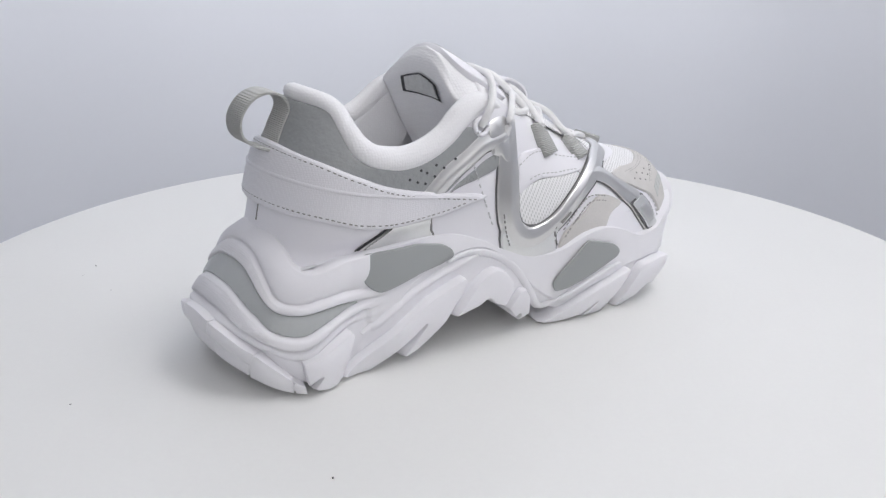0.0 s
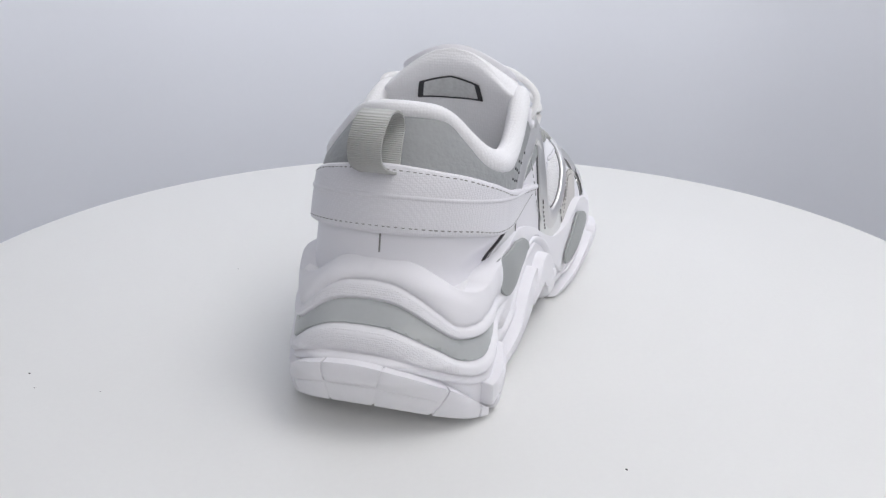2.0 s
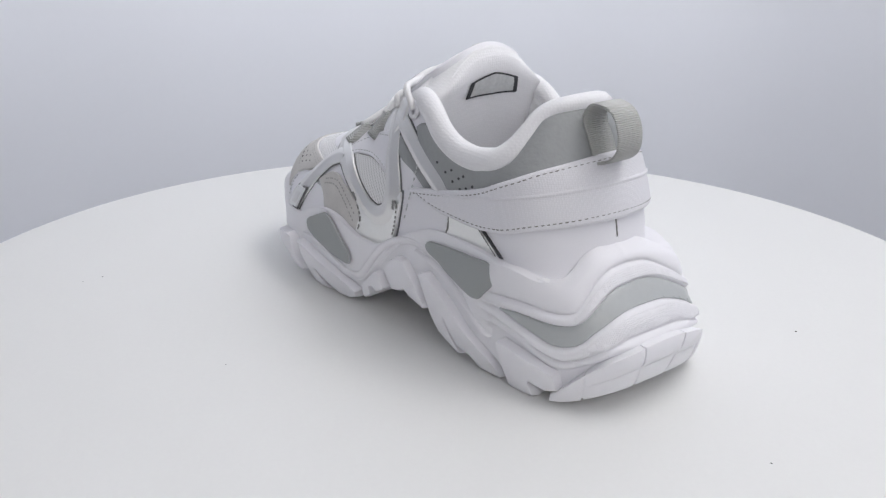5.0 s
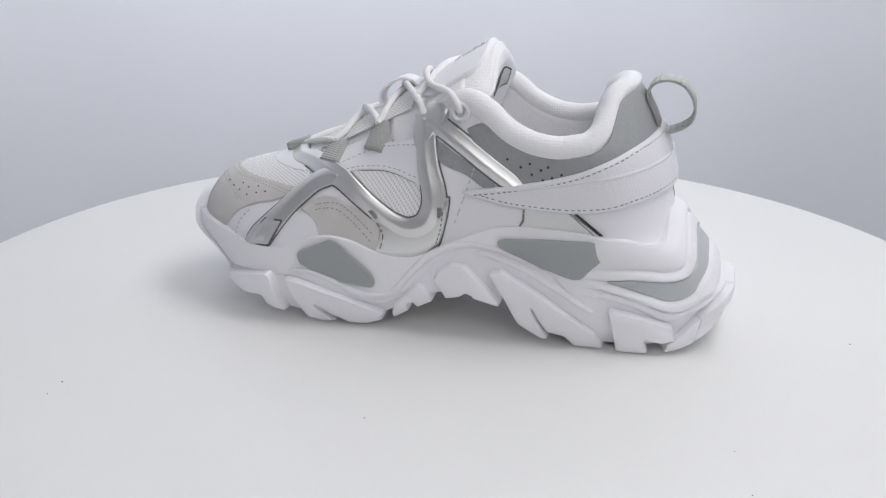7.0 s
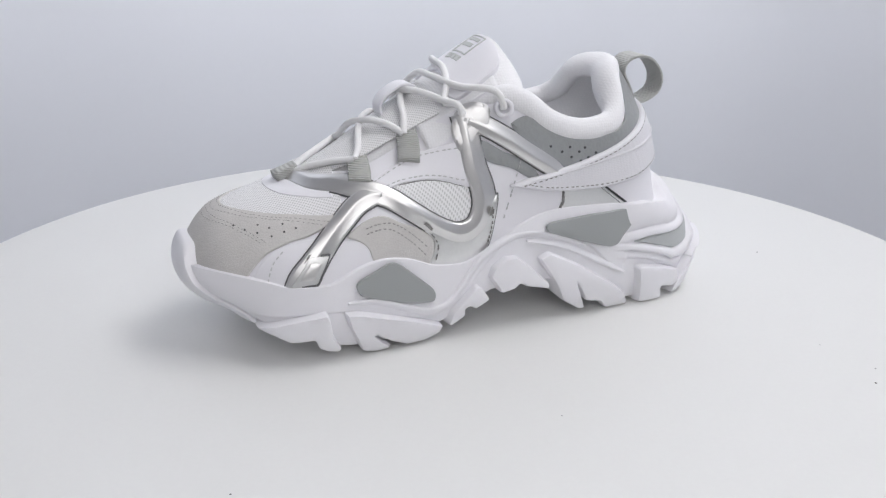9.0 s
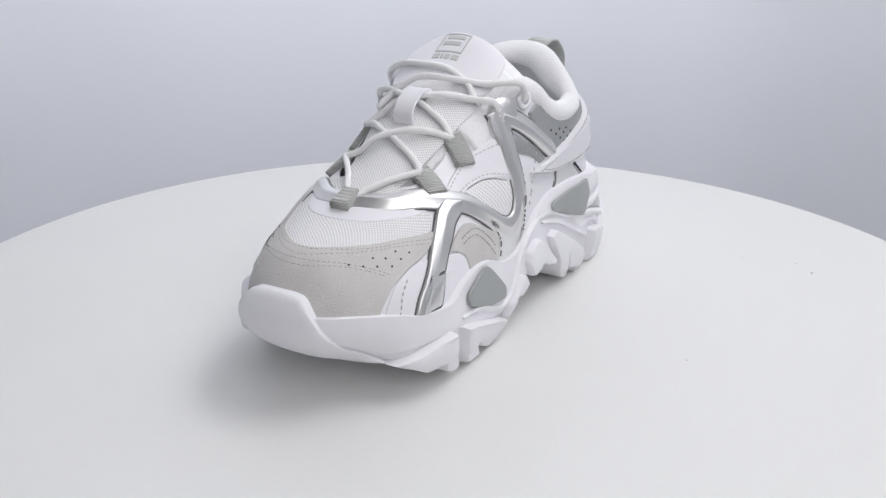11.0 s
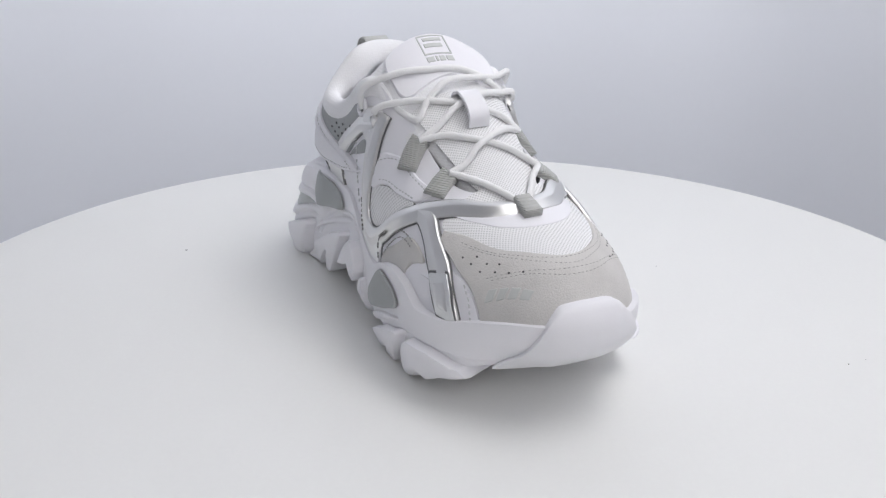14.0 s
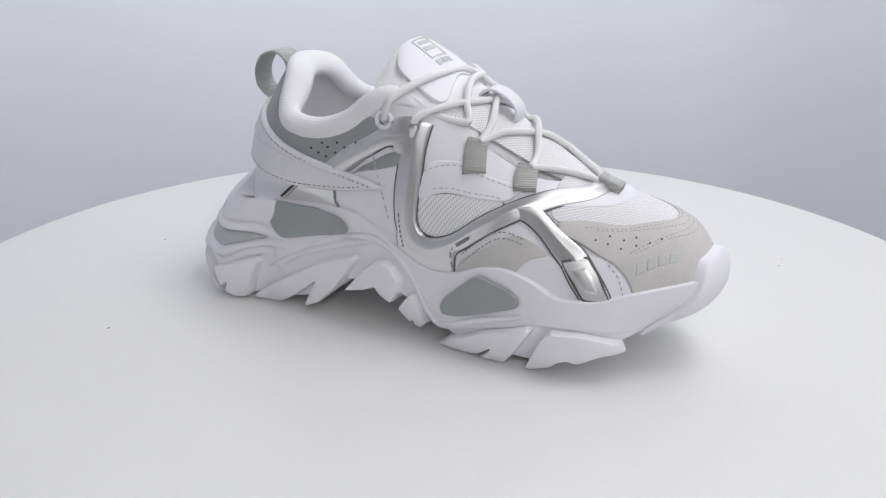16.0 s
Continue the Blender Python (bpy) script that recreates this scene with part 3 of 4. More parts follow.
        for k, r in ((0, hi), (1, lo)):
            for j in np.linspace(0, 1, 12) if k == 0 else np.linspace(1, 0, 12):
                ua, ub = a1 + (a0 - a1) * r + 0.00028, b1 + (b0 - b1) * r - 0.00028
                u = ua + (ub - ua) * j
                o.append((u, slab_low(abs(u)) + (slab_top(abs(u)) - slab_low(abs(u))) * r))
        panel("tread_block", corners(o, r=0.0003), sole, 0.0058 if hi == 1.0 else 0.0054, M_RUBBER, tread_base, rnd=0.0004, skirt=0.016)


def rolled(u, z, off=0.0):
    return sole(u, z, off + relief(u, z))


M_EMBOSS = mat("embossed_white_rubber", (0.84, 0.835, 0.87), 0.5, vary=0.012, bump=0.6, relief=0.0004, pattern="knit", scale=1500, pit_shade=0.05)
us = np.linspace(-0.040, 0.040, 50)
panel("embossed_band", [(u, RIDGE_TOP(abs(u)) - 0.0011) for u in us] + [(u, STRIP_TOP(abs(u)) + 0.0011) for u in us[::-1]], rolled, 0.00016, M_EMBOSS, foam, rnd=0.0003, base=0.00006)
panel("embossed_band", [(u, STRIP_LOW(abs(u)) - 0.0011) for u in us] + [(u, RIDGE_LOW(abs(u)) + 0.0011) for u in us[::-1]], rolled, 0.00016, M_EMBOSS, foam, rnd=0.0003, base=0.00006)

LUGS_INNER = [
    [(0.2459, 0.0182), (0.215, 0.0251), (0.2136, 0.0219), (0.2122, 0.013), (0.2081, 0.0063), (0.2095, 0.0042), (0.2146, 0.0052), (0.2183, 0.0073), (0.2197, 0.0119), (0.2297, 0.0111), (0.2357, 0.0147)],
    [(0.2069, 0.0235), (0.2006, 0.0229), (0.1806, 0.0168), (0.1595, 0.0086), (0.1605, 0.0044), (0.1678, 0.0013), (0.177, 0.0011), (0.1848, 0.0047), (0.1936, 0.0104), (0.1887, 0.0051), (0.1835, 0.0013), (0.1915, 0.0004), (0.198, 0.0018), (0.201, 0.0079), (0.2048, 0.0161)],
    [(0.1549, 0.0136), (0.1471, 0.0213), (0.1432, 0.0248), (0.1405, 0.0245), (0.136, 0.0181), (0.1365, 0.0167), (0.143, 0.0131), (0.1457, 0.0154), (0.1484, 0.0146), (0.1477, 0.0107), (0.1547, 0.0059), (0.1561, 0.0077)],
    [(0.1356, 0.0279), (0.1335, 0.0325), (0.1276, 0.0362), (0.1216, 0.0361), (0.1158, 0.0312), (0.1044, 0.0206), (0.1045, 0.0177), (0.1161, 0.0204), (0.1201, 0.0227), (0.1229, 0.0205), (0.1297, 0.0192), (0.1324, 0.0237)],
    [(0.1099, 0.0336), (0.1043, 0.0357), (0.0869, 0.0267), (0.0707, 0.0162), (0.0603, 0.0084), (0.0559, 0.0019), (0.0567, 0.0002), (0.0703, 0.0006), (0.0745, 0.0056), (0.0824, 0.0070), (0.0892, 0.0183), (0.0821, 0.0030), (0.0853, 0.0022), (0.096, 0.0096), (0.1012, 0.02)],
    [(0.0548, 0.0206), (0.0532, 0.0219), (0.0374, 0.0193), (0.0190, 0.0145), (0.0150, 0.0070), (0.0215, 0.0055), (0.033, 0.0073), (0.0273, 0.0004), (0.0447, 0.0002), (0.0487, 0.0006)],
]
LUGS_OUTER = [
    [(0.1986, 0.0005), (0.2051, 0.0133), (0.209, 0.0202), (0.2117, 0.0224), (0.2237, 0.0226), (0.2392, 0.019), (0.242, 0.0147), (0.2307, 0.0123), (0.2223, 0.0077), (0.2179, 0.0091), (0.2145, 0.0074), (0.2119, 0.0044), (0.2023, 0.0004)],
    [(0.1528, 0.0012), (0.1608, 0.0059), (0.1803, 0.0153), (0.2018, 0.0223), (0.2034, 0.0208), (0.1955, 0.0086), (0.1888, 0.0004), (0.186, 0.0004), (0.1752, 0.0004), (0.1779, 0.0018), (0.1831, 0.0067), (0.1765, 0.002), (0.1654, 0.0004), (0.1589, 0.0004)],
    [(0.1335, 0.0141), (0.14, 0.0224), (0.1433, 0.0224), (0.1456, 0.0181), (0.1465, 0.0108), (0.147, 0.0085), (0.145, 0.0078), (0.1424, 0.0045), (0.1414, 0.0099), (0.1392, 0.0076)],
    [(0.104, 0.0177), (0.1098, 0.0241), (0.1147, 0.0299), (0.1211, 0.0348), (0.1259, 0.0358), (0.1308, 0.0341), (0.1354, 0.0283), (0.1348, 0.0226), (0.1307, 0.0164), (0.1244, 0.0193), (0.1218, 0.0224), (0.1162, 0.0198), (0.1046, 0.0169)],
    [(0.0429, 0.0018), (0.0759, 0.0211), (0.0905, 0.029), (0.1088, 0.0351), (0.1108, 0.0335), (0.1033, 0.0228), (0.0979, 0.0158), (0.0857, 0.0054), (0.0794, 0.0025), (0.0781, 0.0037), (0.0847, 0.0141), (0.0879, 0.0185), (0.0794, 0.012), (0.0695, 0.0051), (0.0616, 0.0004), (0.0516, 0.0004)],
    [(0.0195, 0.016), (0.0503, 0.0238), (0.0523, 0.0214), (0.0429, 0.0043), (0.0385, 0.0012), (0.0315, 0.0008), (0.021, 0.0024), (0.0283, 0.0086), (0.0195, 0.0047)],
]
INSERTS = {
    1: ([(0.1066, 0.0486), (0.1043, 0.0501), (0.0825, 0.0517), (0.0602, 0.0523), (0.0544, 0.0516), (0.0533, 0.0493), (0.0557, 0.0462), (0.0648, 0.0386), (0.0674, 0.0351), (0.0714, 0.0345), (0.0767, 0.0359), (0.0975, 0.0423), (0.1055, 0.0458)],
        [(0.2015, 0.0348), (0.1999, 0.0369), (0.1863, 0.0429), (0.1833, 0.0431), (0.1801, 0.0414), (0.165, 0.0279), (0.1635, 0.0246), (0.1643, 0.0218), (0.1664, 0.0213), (0.1779, 0.0229), (0.1931, 0.0274), (0.2001, 0.0305)]),
    -1: ([(0.0531, 0.05), (0.0544, 0.0527), (0.0601, 0.0543), (0.0683, 0.0545), (0.0866, 0.0543), (0.0995, 0.0517), (0.1039, 0.0489), (0.105, 0.0459), (0.1023, 0.0437), (0.0874, 0.0415), (0.0711, 0.0377), (0.0666, 0.0368), (0.0625, 0.0387), (0.0562, 0.0448)],
         [(0.1575, 0.0219), (0.1596, 0.0258), (0.174, 0.039), (0.1767, 0.0406), (0.1794, 0.0401), (0.1916, 0.0366), (0.1959, 0.0337), (0.1966, 0.0313), (0.1951, 0.0292), (0.1816, 0.0242), (0.166, 0.0189), (0.159, 0.0179)]),
}
SHELVES = {1: [(0.2050, 0.0268), (0.1906, 0.0254), (0.178, 0.0201), (0.1652, 0.0163), (0.1561, 0.0183), (0.1482, 0.0272), (0.1391, 0.0373), (0.1262, 0.0441), (0.1131, 0.0451), (0.1001, 0.0425), (0.085, 0.0365)],
           -1: [(0.1974, 0.025), (0.179, 0.0196), (0.154, 0.01), (0.1499, 0.0134), (0.1442, 0.0234), (0.1376, 0.0329), (0.1279, 0.0403), (0.1151, 0.0441), (0.1023, 0.0423)]}
GROOVES = {1: [(0.0617, 0.0195), (0.0761, 0.028), (0.0974, 0.0382), (0.1157, 0.0424)], -1: [(0.0575, 0.0195), (0.0744, 0.0292), (0.0897, 0.0352), (0.1055, 0.0401), (0.1183, 0.043)]}
for side in SIDES:
    for o in LUGS_INNER if side > 0 else LUGS_OUTER:
        # those under the arch stand out less
        proud = 0.0042 if 0.105 < o[0][0] < 0.156 and o[0][1] > 0.012 else 0.0056
        panel("tread_lug", corners(uz(o, side), r=0.0009), sole, proud, M_RUBBER, rnd=0.0012, skirt=0.014)
    for name, o in zip(("rear_insert", "front_insert"), INSERTS[side]):
        panel(name, corners(uz(o, side), r=0.002), sole, 0.0012, M_GREYTPU, rnd=0.0006, label="smooth grey inset panel", base=0.0007)
    # moulded edges of the foam over the arch and along the forefoot
    for name, o, wide in (("foam_edge", SHELVES[side], 0.0040), ("foam_groove_edge", GROOVES[side], 0.0034)):
        w = [wide * 0.4] + [wide] * (len(o) - 2) + [wide * 0.4]
        prof = [(-0.5, -0.0012), (-0.30, 0.0006), (0.0, 0.0014), (0.32, 0.0018), (0.47, 0.0015), (0.5, -0.0012)]
        part(name, ribbon_mesh(uz(o, side), w, prof if side > 0 else [(-x, h) for x, h in prof[::-1]], f=sole), M_RUBBER, sneaker)
panel("toe_bumper", corners([(-0.046, 0.0185), (-0.042, 0.0225), (-0.031, 0.0285), (-0.0245, 0.0365), (-0.0195, 0.0455), (-0.0150, 0.0500), (-0.006, 0.0512), (0.006, 0.0512),
                             (0.0125, 0.0500), (0.0165, 0.0450), (0.0215, 0.0365), (0.029, 0.0285), (0.043, 0.0225), (0.050, 0.0180), (0.032, 0.0185), (0.012, 0.0215), (-0.012, 0.0215), (-0.03, 0.0185)], r=0.003),
      toe, 0.0026, M_RUBBER, rnd=0.0012, skirt=0.012)

# ---- sneaker: upper ----
panel("vamp_mesh", curve(xa([(0.204, 0.72), (0.221, 0.90), (0.240, 1.12), (0.2495, 1.38), (0.2510, 1.62), (0.247, 1.85), (0.236, 2.08), (0.215, 2.25), (0.203, 2.35), (0.2005, 1.57)]), True), shell, 0.0006, M_MESH, label="white open-knit mesh over the toe", rnd=0.0004)
toe_edge = [(0.2680, math.pi - 0.05), (0.2685, 2.2), (0.2685, 1.0), (0.2680, 0.05)]
toe_suede = panel("toe_suede", [*curve(xa([(0.2475, 0.05), (0.2465, 0.19), (0.2432, 0.33), (0.236, 0.524), (0.2262, 0.625), (0.2184, 0.633), (0.206, 0.68)])),
                    *curve(xa([(0.2055, 0.735), (0.221, 0.92), (0.239, 1.14), (0.2480, 1.40), (0.2495, 1.62), (0.245, 1.83), (0.2345, 2.06), (0.215, 2.22), (0.2055, 2.35)])),
                    *curve(xa([(0.207, 2.46), (0.2154, 2.46), (0.2233, 2.515), (0.2318, 2.598), (0.2386, 2.79), (0.2417, 2.98), (0.2425, 3.09)])),
                    *curve(xa(toe_edge))[:-1]], shell, 0.0013, M_SUEDE, label="pale grey suede toe cap", rnd=0.001)
CAGE = {1: [
    ([(0.143, 0.786), (0.1420, 0.623), (0.1402, 0.446), (0.1373, 0.316), (0.1367, 0.242), (0.1392, 0.191), (0.1478, 0.194), (0.1561, 0.250), (0.1648, 0.353), (0.174, 0.48), (0.1821, 0.634), (0.1894, 0.766), (0.2005, 1.03), (0.2105, 1.26), (0.2160, 1.57)],
     [0.0110, 0.0098, 0.0107, 0.0112, 0.0116, 0.0120, 0.0116, 0.0100, 0.0086, 0.0086, 0.0092, 0.0099, 0.0098, 0.0092, 0.0086]),
    ([(0.1410, 0.72), (0.1325, 0.55), (0.1239, 0.4), (0.1145, 0.268), (0.1075, 0.195), (0.1010, 0.147), (0.0965, 0.120)], [0.0091, 0.0086, 0.0086, 0.0086, 0.0086, 0.0080, 0.0050]),
    ([(0.1840, 0.66), (0.1891, 0.70), (0.1955, 0.695), (0.2015, 0.633), (0.2078, 0.556), (0.2136, 0.452), (0.218, 0.35), (0.2232, 0.218), (0.2255, 0.10)], [0.0060, 0.0090, 0.0093, 0.0095, 0.0093, 0.0098, 0.0111, 0.0125, 0.0128]),
], -1: [
    ([(0.1392, 0.702), (0.1375, 0.547), (0.1365, 0.416), (0.1356, 0.292), (0.1358, 0.191), (0.1392, 0.143), (0.1494, 0.156), (0.161, 0.242), (0.1723, 0.37), (0.1831, 0.544), (0.1928, 0.748), (0.202, 0.994), (0.2125, 1.29), (0.216, 1.57)],
     [0.0104, 0.0106, 0.0117, 0.0121, 0.0114, 0.012, 0.0115, 0.0082, 0.0082, 0.0082, 0.0084, 0.0082, 0.0086, 0.0086]),
    ([(0.1391, 0.642), (0.1331, 0.542), (0.1235, 0.414), (0.113, 0.275), (0.1015, 0.173), (0.0918, 0.11)],
     [0.0088, 0.0094, 0.0087, 0.0085, 0.009, 0.0092]),
    ([(0.1873, 0.646), (0.1958, 0.686), (0.2034, 0.639), (0.2097, 0.582), (0.2154, 0.514), (0.2206, 0.376), (0.2271, 0.186), (0.2287, 0.09)],
     [0.006, 0.0081, 0.0081, 0.0099, 0.0114, 0.0122, 0.0117, 0.0117]),
]}
WINDOW = {1: [(0.1368, 0.542), (0.1351, 0.519), (0.1264, 0.374), (0.1086, 0.150), (0.1124, 0.163), (0.1213, 0.256), (0.1365, 0.461)],
          -1: [(0.1325, 0.446), (0.1328, 0.416), (0.1207, 0.26), (0.0998, 0.108), (0.1048, 0.142), (0.1175, 0.265), (0.1277, 0.396)]}
TIP = {1: [(0.2194, 0.455), (0.2100, 0.405), (0.2168, 0.16), (0.2290, 0.17)], -1: [(0.2109, 0.457), (0.2211, 0.571), (0.2268, 0.435), (0.2326, 0.16), (0.2221, 0.16)]}
SIDE_MESH = {1: [(0.1796, 0.700), (0.1745, 0.672), (0.1643, 0.62), (0.1554, 0.529), (0.1478, 0.436), (0.1425, 0.371), (0.1410, 0.288), (0.1435, 0.230), (0.1505, 0.240), (0.1570, 0.290), (0.1627, 0.358)],
             -1: [(0.1414, 0.334), (0.15, 0.437), (0.1579, 0.513), (0.1712, 0.595), (0.1815, 0.644), (0.1731, 0.467), (0.1604, 0.295), (0.1519, 0.224), (0.1443, 0.21), (0.1418, 0.228)]}
EYESTAY = {1: [(0.1852, 0.84), (0.1756, 0.859), (0.1666, 0.854), (0.1576, 0.777), (0.1453, 0.648), (0.1430, 0.493), (0.1413, 0.372), (0.1478, 0.439), (0.1554, 0.532), (0.1643, 0.624), (0.1745, 0.677), (0.1811, 0.688), (0.190, 0.79)],
           -1: [(0.1442, 0.533), (0.1526, 0.663), (0.1611, 0.755), (0.1746, 0.801), (0.1875, 0.85), (0.1835, 0.689), (0.1789, 0.634), (0.1578, 0.516), (0.1486, 0.424), (0.1419, 0.342)]}
SUEDE = {1: [(0.2021, 0.459), (0.1924, 0.515), (0.1848, 0.483), (0.1773, 0.382), (0.1672, 0.299), (0.1626, 0.244), (0.1622, 0.184), (0.1640, 0.09), (0.1725, 0.10), (0.1801, 0.11), (0.1905, 0.11), (0.1937, 0.272), (0.1989, 0.396)],
         -1: [(0.1632, 0.09), (0.1656, 0.159), (0.1776, 0.255), (0.1908, 0.44), (0.1985, 0.465), (0.2048, 0.433), (0.1962, 0.274), (0.1903, 0.09), (0.1809, 0.09), (0.1749, 0.09), (0.1672, 0.09)]}
OVERLAY = {1: [(0.2460, 0.09), (0.2437, 0.20), (0.241, 0.343), (0.2345, 0.536), (0.2276, 0.605), (0.2158, 0.591), (0.2027, 0.431), (0.1942, 0.314), (0.1903, 0.10), (0.2005, 0.09), (0.216, 0.09), (0.2298, 0.09)],
           -1: [(0.1904, 0.08), (0.1963, 0.265), (0.2064, 0.45), (0.2221, 0.59), (0.2292, 0.56), (0.2371, 0.38), (0.2415, 0.08), (0.2327, 0.08), (0.2217, 0.08), (0.2124, 0.08), (0.2023, 0.08)]}
CAGE_HEAD = {1: [(0.1485, 0.80), (0.1450, 0.855), (0.1395, 0.80), (0.1315, 0.62), (0.1345, 0.55), (0.1385, 0.59), (0.1425, 0.56), (0.1470, 0.62)],
             -1: [(0.1420, 0.64), (0.1390, 0.695), (0.1335, 0.64), (0.1255, 0.48), (0.1285, 0.41), (0.1325, 0.44), (0.1365, 0.41), (0.1410, 0.46)]}
CAGE_SLOTS = {1: [[(0.1347, 0.224), (0.1331, 0.212), (0.1334, 0.177), (0.1349, 0.189)], [(0.1677, 0.346), (0.1661, 0.352), (0.1631, 0.302), (0.1639, 0.29)]],
              -1: [[(0.1632, 0.254), (0.1694, 0.315), (0.1703, 0.302), (0.1645, 0.242)]]}
CAGE_FOOT = {1: [(0.1300, 0.230), (0.1317, 0.135), (0.135, 0.065), (0.1415, 0.06), (0.1519, 0.06), (0.1597, 0.06), (0.1648, 0.08), (0.1620, 0.216), (0.1667, 0.300), (0.1557, 0.255), (0.1441, 0.203)],
             -1: [(0.1315, 0.136), (0.1322, 0.05), (0.1401, 0.05), (0.1524, 0.05), (0.1614, 0.05), (0.162, 0.174), (0.1665, 0.252), (0.1577, 0.25), (0.1474, 0.206), (0.1412, 0.211)]}


def grown(outline, d):
    """An outline moved outwards by d."""
    o = np.array(outline)
    c = o.mean(0)
    r = np.linalg.norm(o - c, axis=1)[:, None]
    return [tuple(q) for q in c + (o - c) * (1 + d / r)]


for side in SIDES:
    panel("side_suede", curve(xa(SUEDE[side], side), True), shell, 0.0012, M_SUEDE, rnd=0.0008)
    panel("side_mesh", curve(xa(SIDE_MESH[side], side), True), shell, 0.0005, M_MESH, rnd=0.0006)
    panel("mesh_edge", grown(curve(xa(SIDE_MESH[side], side), True), 0.0008), shell, 0.0003, M_SEAM, rnd=0.0003, label="thin dark line round the mesh window")
    panel("eyestay", curve(xa(EYESTAY[side], side), True), shell, 0.0013, M_LEATHER, rnd=0.0008)
    panel("side_overlay", curve(xa(OVERLAY[side], side), True), shell, 0.0007, M_LEATHER, rnd=0.0006)
    # slightly larger dark sheet: shade at the foot's edge, put into colour
    panel("cage_foot_edge", grown(curve(xa(CAGE_FOOT[side], side), True), 0.0007), shell, 0.0006, M_EDGE, rnd=0.0004, label="thin dark outline standing for the shade at the cage's edge")
    cage_foot = panel("cage_foot", curve(xa(CAGE_FOOT[side], side), True), shell, 0.0016, M_PALESILVER, rnd=0.001)
    tip = corners(xa(TIP[side], side))
    panel("cage_tip_edge", grown(tip, 0.0002), shell, 0.0004, M_EDGE, rnd=0.0003, base=0.0020, label="dark rim of the silver tab")
    tab = panel("cage_tip", grown(tip, -0.0009), shell, 0.0007, M_PALESILVER, rnd=0.0004, base=0.0022, label="shiny pale silver tab")
    mid = np.mean(tip, axis=0)
    panel("cage_tip_fold", [tuple(mid + (np.array(q) - mid) * 0.52) for q in tip], shell, 0.0005, M_SILVER, tab, "raised silver ridge of the tab", rnd=0.0010, base=0.0027)
    panel("cage_window", curve(xa(WINDOW[side], side), True), shell, 0.0009, M_GREYLEATHER, rnd=0.0006)
    panel("window_edge", corners(sz([(0.0765, 0.0655), (0.0750, 0.0655), (0.0598, 0.0540), (0.0616, 0.0540)], side), r=0.0002), wall, 0.0012, M_DARK, rnd=0.0004)
    panel("window_edge", corners(sz([(0.0790, 0.0655), (0.0780, 0.0655), (0.0632, 0.0540), (0.0645, 0.0540)], side), r=0.0002), wall, 0.0012, M_SEAM, rnd=0.0004)
    panel("window_edge", corners(sz([(0.0958, 0.0655), (0.0948, 0.0655), (0.0950, 0.0580), (0.0972, 0.0535), (0.0984, 0.0535), (0.0962, 0.0585)], side), r=0.0002), wall, 0.0012, M_SEAM, rnd=0.0004)
    panel("silver_window", corners(sz([(0.0955, 0.0655), (0.078, 0.0655), (0.0610, 0.0538), (0.0970, 0.0535)], side)), wall, 0.0008, M_PALESILVER, rnd=0.0005)
    edge = [(-0.5, 0.0001), (-0.5, 0.0011), (-0.47, 0.0018), (-0.40, 0.0021), (-0.10, 0.0027), (-0.03, 0.0027), (0.05, 0.0023), (0.40, 0.0013), (0.46, 0.0012), (0.5, 0.0008), (0.5, 0.0001)]
    panel("cage_head", curve(xa(CAGE_HEAD[side], side), True), shell, 0.0023, M_SILVER, rnd=0.0014, label="silver plate round the upper eyelet")
    for o in CAGE_SLOTS[side]:
        panel("cage_slot", corners(xa(o, side), r=0.0002), shell, 0.0003, M_SEAM, cage_foot, rnd=0.0002, base=0.0026)
    for path, widths in CAGE[side]:
        # wider dark strip below each cage strip stands for its edge shade
        part("cage_backing", ribbon_mesh(xa(path, side), [w + 0.0012 for w in widths], [(-0.5, 0.0001), (-0.5, 0.0007), (0.5, 0.0007), (0.5, 0.0001)]), M_EDGE, sneaker, "thin dark outline standing for the shade at the cage's edge")
        part("cage_strip", ribbon_mesh(xa(path, side), widths, edge if side > 0 else [(-x, h) for x, h in edge[::-1]]), M_SILVER, sneaker, "brushed silver cage strip")

panel("vamp_flap", [*curve(xa([(0.2035, 0.90), (0.2135, 1.05), (0.2250, 1.30), (0.2285, 1.58), (0.2245, 1.85), (0.2130, 2.08), (0.2025, 2.24)])), *curve(xa([(0.2025, 2.1), (0.209, 1.8), (0.2105, 1.57), (0.209, 1.3), (0.2035, 1.0)]))], shell, 0.0009, M_LEATHER, rnd=0.0007)

grey_top = [(0.1225, 0.0975), (0.115, 0.1005), (0.108, 0.0970), (0.097, 0.0915), (0.085, 0.0892), (0.072, 0.0892), (0.0660, 0.0908), (0.0612, 0.0950), (0.0594, 0.1030), (0.0585, 0.1098), (0.0562, 0.1122), (0.0520, 0.1136)]
grey_low = [(0.118, 0.0850), (0.103, 0.0735), (0.095, 0.0745), (0.084, 0.0770), (0.072, 0.0805), (0.060, 0.0860), (0.048, 0.0915)]
panel("collar_panel", [*curve([*sz(grey_top, 1), (0.0, 0.1140), *sz(grey_top, -1)[::-1]]), *curve([*sz(grey_low, -1), (0.0, 0.0950), *sz(grey_low, 1)[::-1]])],
      wall, 0.0012, M_GREYLEATHER, label="grey leather collar panel", rnd=0.0008)
band_top = [(0.1235, 0.0695), (0.117, 0.0712), (0.104, 0.0735), (0.095, 0.0755), (0.084, 0.0782), (0.072, 0.0820), (0.060, 0.0875), (0.048, 0.0930)]
